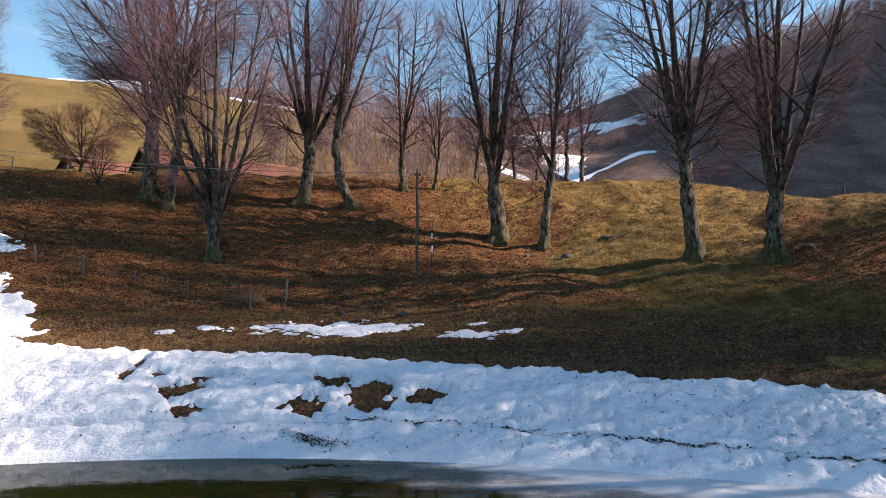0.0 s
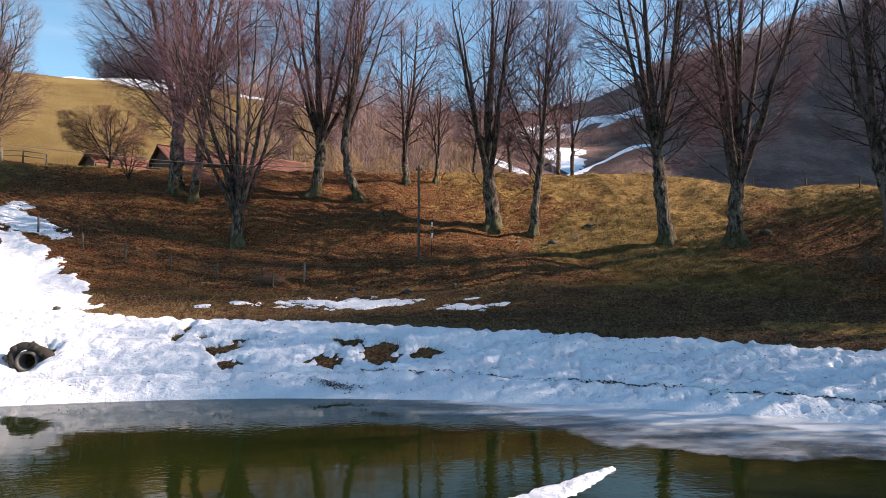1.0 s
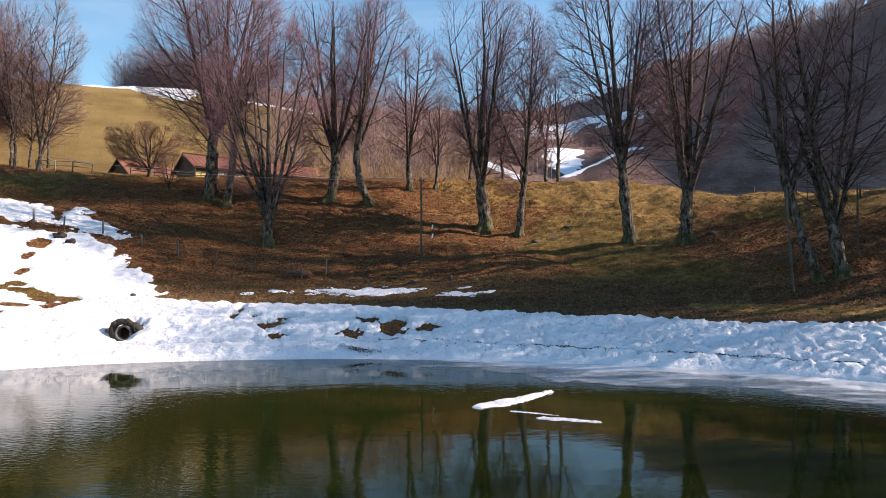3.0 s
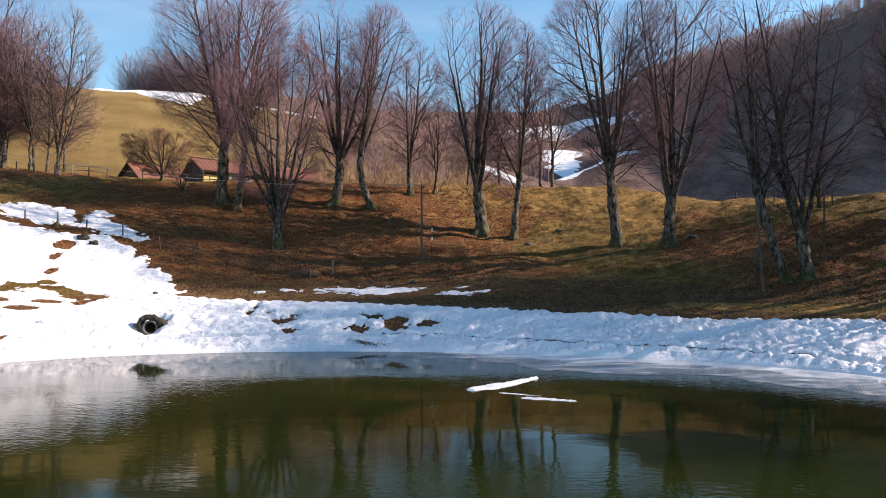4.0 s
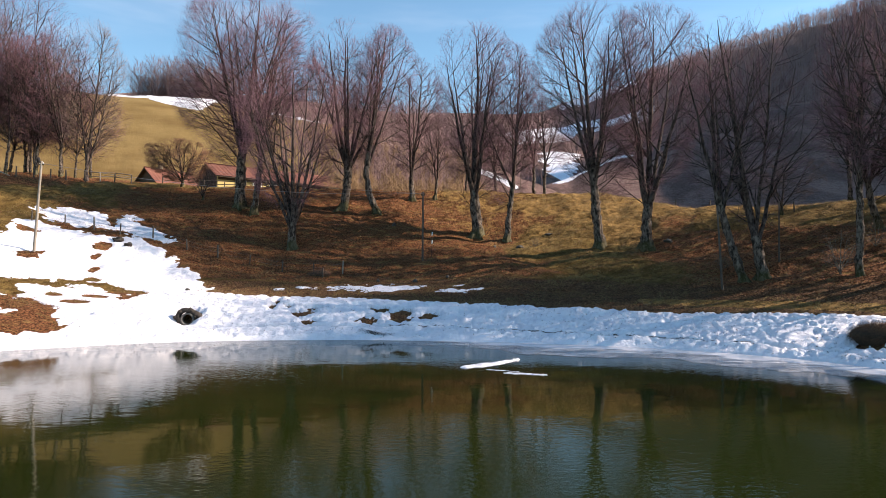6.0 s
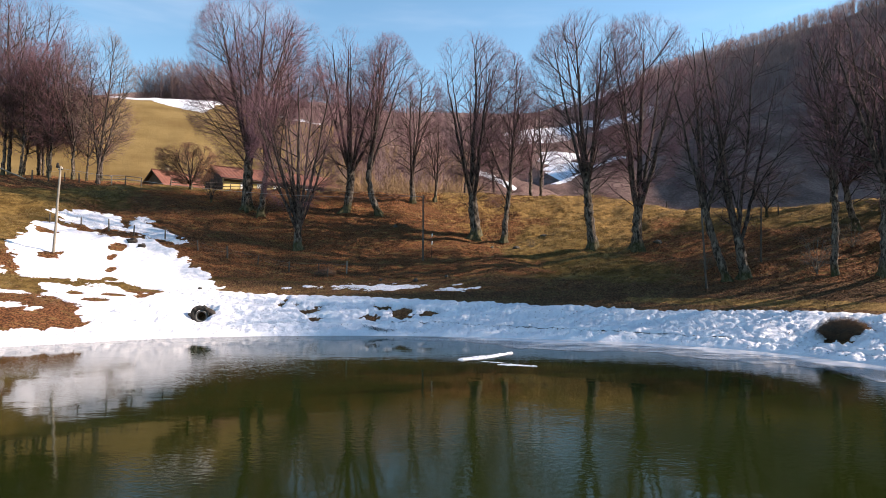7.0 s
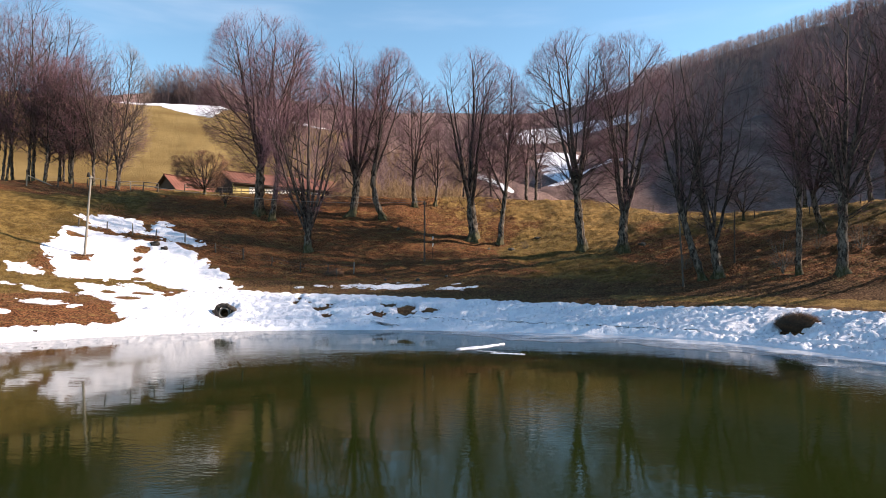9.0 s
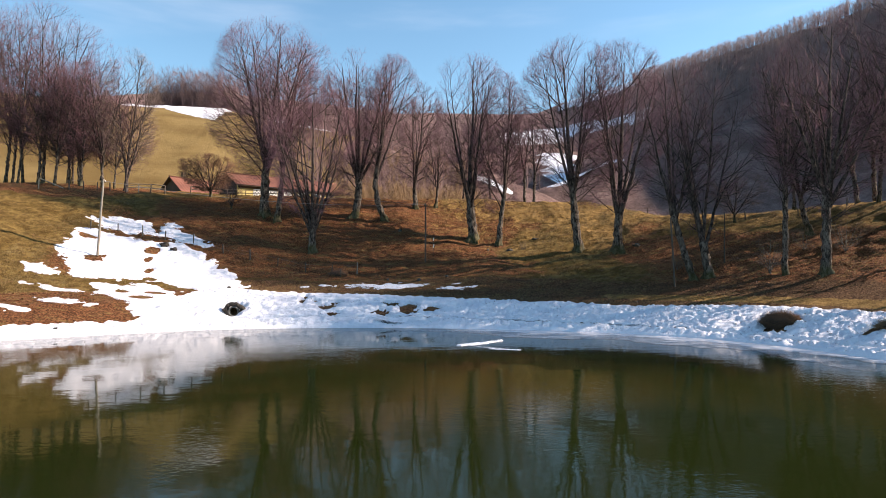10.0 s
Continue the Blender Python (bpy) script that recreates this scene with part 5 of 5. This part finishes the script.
def building(label, x, y, base, turn, length, width, eave, ridge_z, wall_mat, gable_mat, bays, chimney):
    root = empty("farm_building", pose(x, y, base, 0, 0, turn), label, "house")
    half = width / 2
    over = 0.55
    slope = (ridge_z - eave) / half
    bm = bmesh.new()
    box(bm, (0, -half + 0.15, eave / 2 - 0.6), (length, 0.3, eave + 1.2))
    front = part("wall", from_bm("wall", bm, wall_mat), root)
    bm = bmesh.new()
    box(bm, (0, half - 0.15, eave / 2 - 0.6), (length, 0.3, eave + 1.2))
    part("wall", from_bm("wall", bm, wall_mat), root)
    for sx in (-1, 1):
        bm = bmesh.new()
        x0, x1 = sx * (length / 2 - 0.3), sx * length / 2
        prof = [(-half + 0.3, -1.2), (half - 0.3, -1.2), (half - 0.3, eave), (0, ridge_z - 0.3 * slope), (-half + 0.3, eave)]
        a = [bm.verts.new((x0, p, q)) for p, q in prof]
        b = [bm.verts.new((x1, p, q)) for p, q in prof]
        bm.faces.new(a), bm.faces.new(b)
        for i in range(5):
            bm.faces.new((a[i], a[(i + 1) % 5], b[(i + 1) % 5], b[i]))
        part("gable", from_bm("gable", bm, gable_mat), root, "dark boarded gable end" if gable_mat is DARK_WOOD else "")
    # dark band across the upper part of a high front wall
    if eave > 2.2:
        bm = bmesh.new()
        box(bm, (0, -half - 0.02, (1.62 + eave) / 2), (length - 0.1, 0.06, eave - 1.62), bevel=0.008)
        part("upper_boards", from_bm("upper_boards", bm, DARK_WOOD), root, "dark band along the top of the wall")
    for side in (-1, 1):
        bm = bmesh.new()
        run = half + over
        y0, y1, z0, z1 = 0, side * run, ridge_z, ridge_z - slope * run
        v = [bm.verts.new((sx * (length / 2 + 0.45), yy, zz - dz)) for dz in (0.02, 0.14) for sx, yy, zz in ((-1, y0, z0), (1, y0, z0), (1, y1, z1), (-1, y1, z1))]
        for q in ((0, 1, 2, 3), (7, 6, 5, 4), (0, 4, 5, 1), (1, 5, 6, 2), (2, 6, 7, 3), (3, 7, 4, 0)):
            bm.faces.new([v[i] for i in q])
        slab = part("roof_slab", from_bm("roof_slab", bm, DARK_WOOD), root, "timber roof deck under red tiles")
        roof_tiles(slab, length + 0.9, run, slope * run, ridge_z + 0.01, side, int((length + 0.9) / 0.55), 9, over)
    bm = bmesh.new()
    bmesh.ops.create_cone(bm, segments=10, radius1=0.13, radius2=0.13, depth=length + 0.9, cap_ends=True, matrix=Matrix.Translation((0, 0, ridge_z + 0.03)) @ Matrix.Rotation(math.pi / 2, 4, "Y"))
    part("ridge_tile", from_bm("ridge_tile", bm, ROOF, True), root)
    for bx, kind in bays:
        bm = bmesh.new()
        if kind == "door":
            box(bm, (bx, -half - 0.01, 0.85), (1.1, 0.08, 2.0), bevel=0.01)
            part("door", from_bm("door", bm, DARK_WOOD), root, "dark wooden door")
        else:
            box(bm, (bx, -half + 0.0, 1.05), (1.05, 0.06, 0.9))
            pane = part("window", from_bm("window", bm, GLASS), root)
            for i in range(5):
                for turn_by in (45, -45) if kind == "lattice" else ():
                    bm = bmesh.new()
                    box(bm, (bx - 0.44 + 0.22 * i, -half - 0.06, 1.05), (0.05, 0.03, 0.95))
                    bmesh.ops.rotate(bm, verts=bm.verts, cent=(bx - 0.44 + 0.22 * i, -half - 0.06, 1.05), matrix=Matrix.Rotation(radians(turn_by * 0.5), 3, "Y"))
                    part("lattice_bar", from_bm("lattice_bar", bm, WHITE_PAINT), pane)
            for dx, dz, sx, sz in ((0, 0.5, 1.3, 0.1), (0, -0.5, 1.3, 0.1), (-0.6, 0, 0.1, 0.9), (0.6, 0, 0.1, 0.9)):
                bm = bmesh.new()
                box(bm, (bx + dx, -half - 0.04, 1.05 + dz), (sx, 0.10, sz), bevel=0.008)
                part("frame", from_bm("frame", bm, WHITE_PAINT), pane)
    if chimney:
        bm = bmesh.new()
        box(bm, (chimney, 0.5, ridge_z + 0.25), (0.5, 0.5, 1.3), bevel=0.02)
        box(bm, (chimney, 0.5, ridge_z + 0.95), (0.62, 0.62, 0.1), bevel=0.02)
        part("chimney", from_bm("chimney", bm, PLASTER), root, "plastered chimney stack")
    return root


building("small farmhouse with red tiled roof and chimney", -38.8, 68.2, 13.4, 60, 6.8, 5.2, 1.9, 4.1, PLASTER, DARK_WOOD, ((-1.6, "plain"), (1.5, "door")), -1.0)
building("long low barn with red roof and yellow wall", -24.3, 68.4, 13.6, 42, 18.0, 6.6, 2.3, 4.0, YELLOW, DARK_WOOD,
         ((-6.0, "lattice"), (-3.6, "lattice"), (-1.2, "lattice"), (1.2, "lattice"), (3.8, "plain"), (6.2, "door")), None)

# ---- litter, grass and debris ----
def leaf_scatter(name, label, x, y, z, size, mat, seed, category="leaves"):
    """Curled fallen leaves lying every way, each a bent four-sided scrap."""
    rng = np.random.default_rng(seed)
    n = len(x)
    a = rng.random(n) * 6.28
    L = size * (0.6 + 0.8 * rng.random(n))
    u = np.stack([np.cos(a), np.sin(a), rng.normal(size=n) * 0.35], 1) * L[:, None]
    w = np.stack([-np.sin(a), np.cos(a), rng.normal(size=n) * 0.35], 1) * (L * 0.55)[:, None]
    c = np.stack([x, y, z], 1)
    up = np.array([0, 0, 1.0]) * (0.25 * L)[:, None]
    V = np.stack([c - u, c - w + up, c + u, c + w + up], 1).reshape(-1, 3)
    i = np.arange(n)[:, None] * 4
    F = np.concatenate([np.hstack([i, i + 1, i + 2]), np.hstack([i, i + 2, i + 3])])
    return tagged(new(name, mesh_from(name, V, F, mat)), label, category, "", "stuff")


def blade_scatter(name, label, x, y, tall, per, mat, seed):
    rng = np.random.default_rng(seed)
    X, Y = np.repeat(x, per), np.repeat(y, per)
    X, Y = X + rng.normal(size=len(X)) * 0.05, Y + rng.normal(size=len(X)) * 0.05
    Z = np.repeat(height(x, y), per) - 0.01
    d = rng.normal(size=(len(X), 3)) * np.array([0.55, 0.55, 0.1]) + np.array([0, 0, 0.75])
    d = unit(d) * (np.repeat(tall * (0.5 + rng.random(len(x))), per) * (0.6 + 0.6 * rng.random(len(X))))[:, None]
    return tagged(new(name, mesh_from(name, *spikes(np.stack([X, Y, Z], 1), d, np.full(len(X), 0.010)), mat)), label, "grass", "", "stuff")


rng = np.random.default_rng(99)
x, y = rng.uniform(-34, 34, 150000), rng.uniform(12, 52, 150000)
c = covers(x, y)
s = inside_distance(x, y, SHORE)
bare = (bank_mask(x, y) < -0.05) & (outline_mask(FIELD, GAPS, 61)(x, y) < 0)
on = (rng.random(len(x)) < np.clip(c["litter"] * 0.75 + 0.20 + 0.2 * c["dirt"], 0, 1)) & (s > 4) & (s < 34) & bare
x1, y1 = x[on][:58000], y[on][:58000]
leaf_scatter("leaf_litter", "brown fallen beech leaves over the slope", x1, y1, height(x1, y1) + 0.02, 0.06, LEAF, 1)
on = (rng.random(len(x)) < np.clip(0.7 - 0.55 * c["litter"] - 0.3 * c["dirt"], 0.03, 1)) & (s > 4.5) & (s < 36) & bare
on &= fbm(x / 1.6, y / 1.2, 201) > -0.12
x2, y2 = x[on][:26000], y[on][:26000]
blade_scatter("dry_grass", "tufts of short dry yellow grass", x2, y2, 0.17, 3, STRAW, 2)
x, y = rng.uniform(-16, 26, 30000), rng.uniform(4, 24, 30000)
m = bank_mask(x, y)
s = inside_distance(x, y, SHORE)
edge = (m < 0.05) & (m > -0.9) & (s > 2.6) & (s < 8)
blade_scatter("dry_grass", "dead brown grass fringe above the snow bank", x[edge][:7000], y[edge][:7000], 0.20, 4, BRUSH, 3)

# specks and twigs on the snow
x, y = rng.uniform(-30, 25, 60000), rng.uniform(0, 23, 60000)
m, s = bank_mask(x, y), inside_distance(x, y, SHORE)
w = 0.10 + 0.25 * smooth(-2, 4, x) + 0.5 * smooth(-0.1, 0.4, fbm(x / 2.5, y / 1.5, 211)) + 0.9 * np.exp(-((s - crack_at(x)) / 0.12) ** 2) * (x > -2) + 0.5 * np.exp(-((s - 0.5) / 0.15) ** 2)
on = (m > 0.15) & (rng.random(len(x)) < w * 0.42)
x3, y3 = x[on][:12000], y[on][:12000]
leaf_scatter("leaf_debris", "dark specks of leaf debris scattered on snow", x3, y3, snow_top(x3, y3, bank_mask(x3, y3), 0.24, 0.25, 71, True) + 0.012, 0.034, SOIL, 4)
# debris packed along the crack, its dark colour doubling as the crack's shade
x, y = rng.uniform(-3, 15, 120000), rng.uniform(10, 19, 120000)
s = inside_distance(x, y, SHORE)
on = (np.abs(s - crack_at(x)) < 0.045) & (rng.random(len(x)) < 0.35 + 0.65 * smooth(-0.1, 0.2, fbm(x / 0.9, x * 0, 221)))
x4, y4 = x[on][:3200], y[on][:3200]
leaf_scatter("leaf_debris", "dark leaf debris that also draws the snow crack's shade", x4, y4, snow_top(x4, y4, bank_mask(x4, y4), 0.24, 0.25, 71) - 0.03, 0.045, SOIL, 6)

x, y = rng.uniform(-12, 1, 9000), rng.uniform(17.2, 21, 9000)
m, s = bank_mask(x, y), inside_distance(x, y, SHORE)
on = (m < -0.02) & (s < 4)
blade_scatter("dry_grass", "flattened dead grass showing in snow holes", x[on][::3], y[on][::3], 0.05, 2, BRUSH, 5)

# a wash of twigs and leaves along the shore's edge
x, y = rng.normal(-3.75, 0.42, 320), rng.normal(16.5, 0.10, 320)
y = y - 0.24 * (x + 3.75)
leaf_scatter("leaf_debris", "dark twigs and leaves washed up on snow", x, y, snow_top(x, y, bank_mask(x, y), 0.24, 0.25, 71, True) + 0.015, 0.035, SOIL, 7)
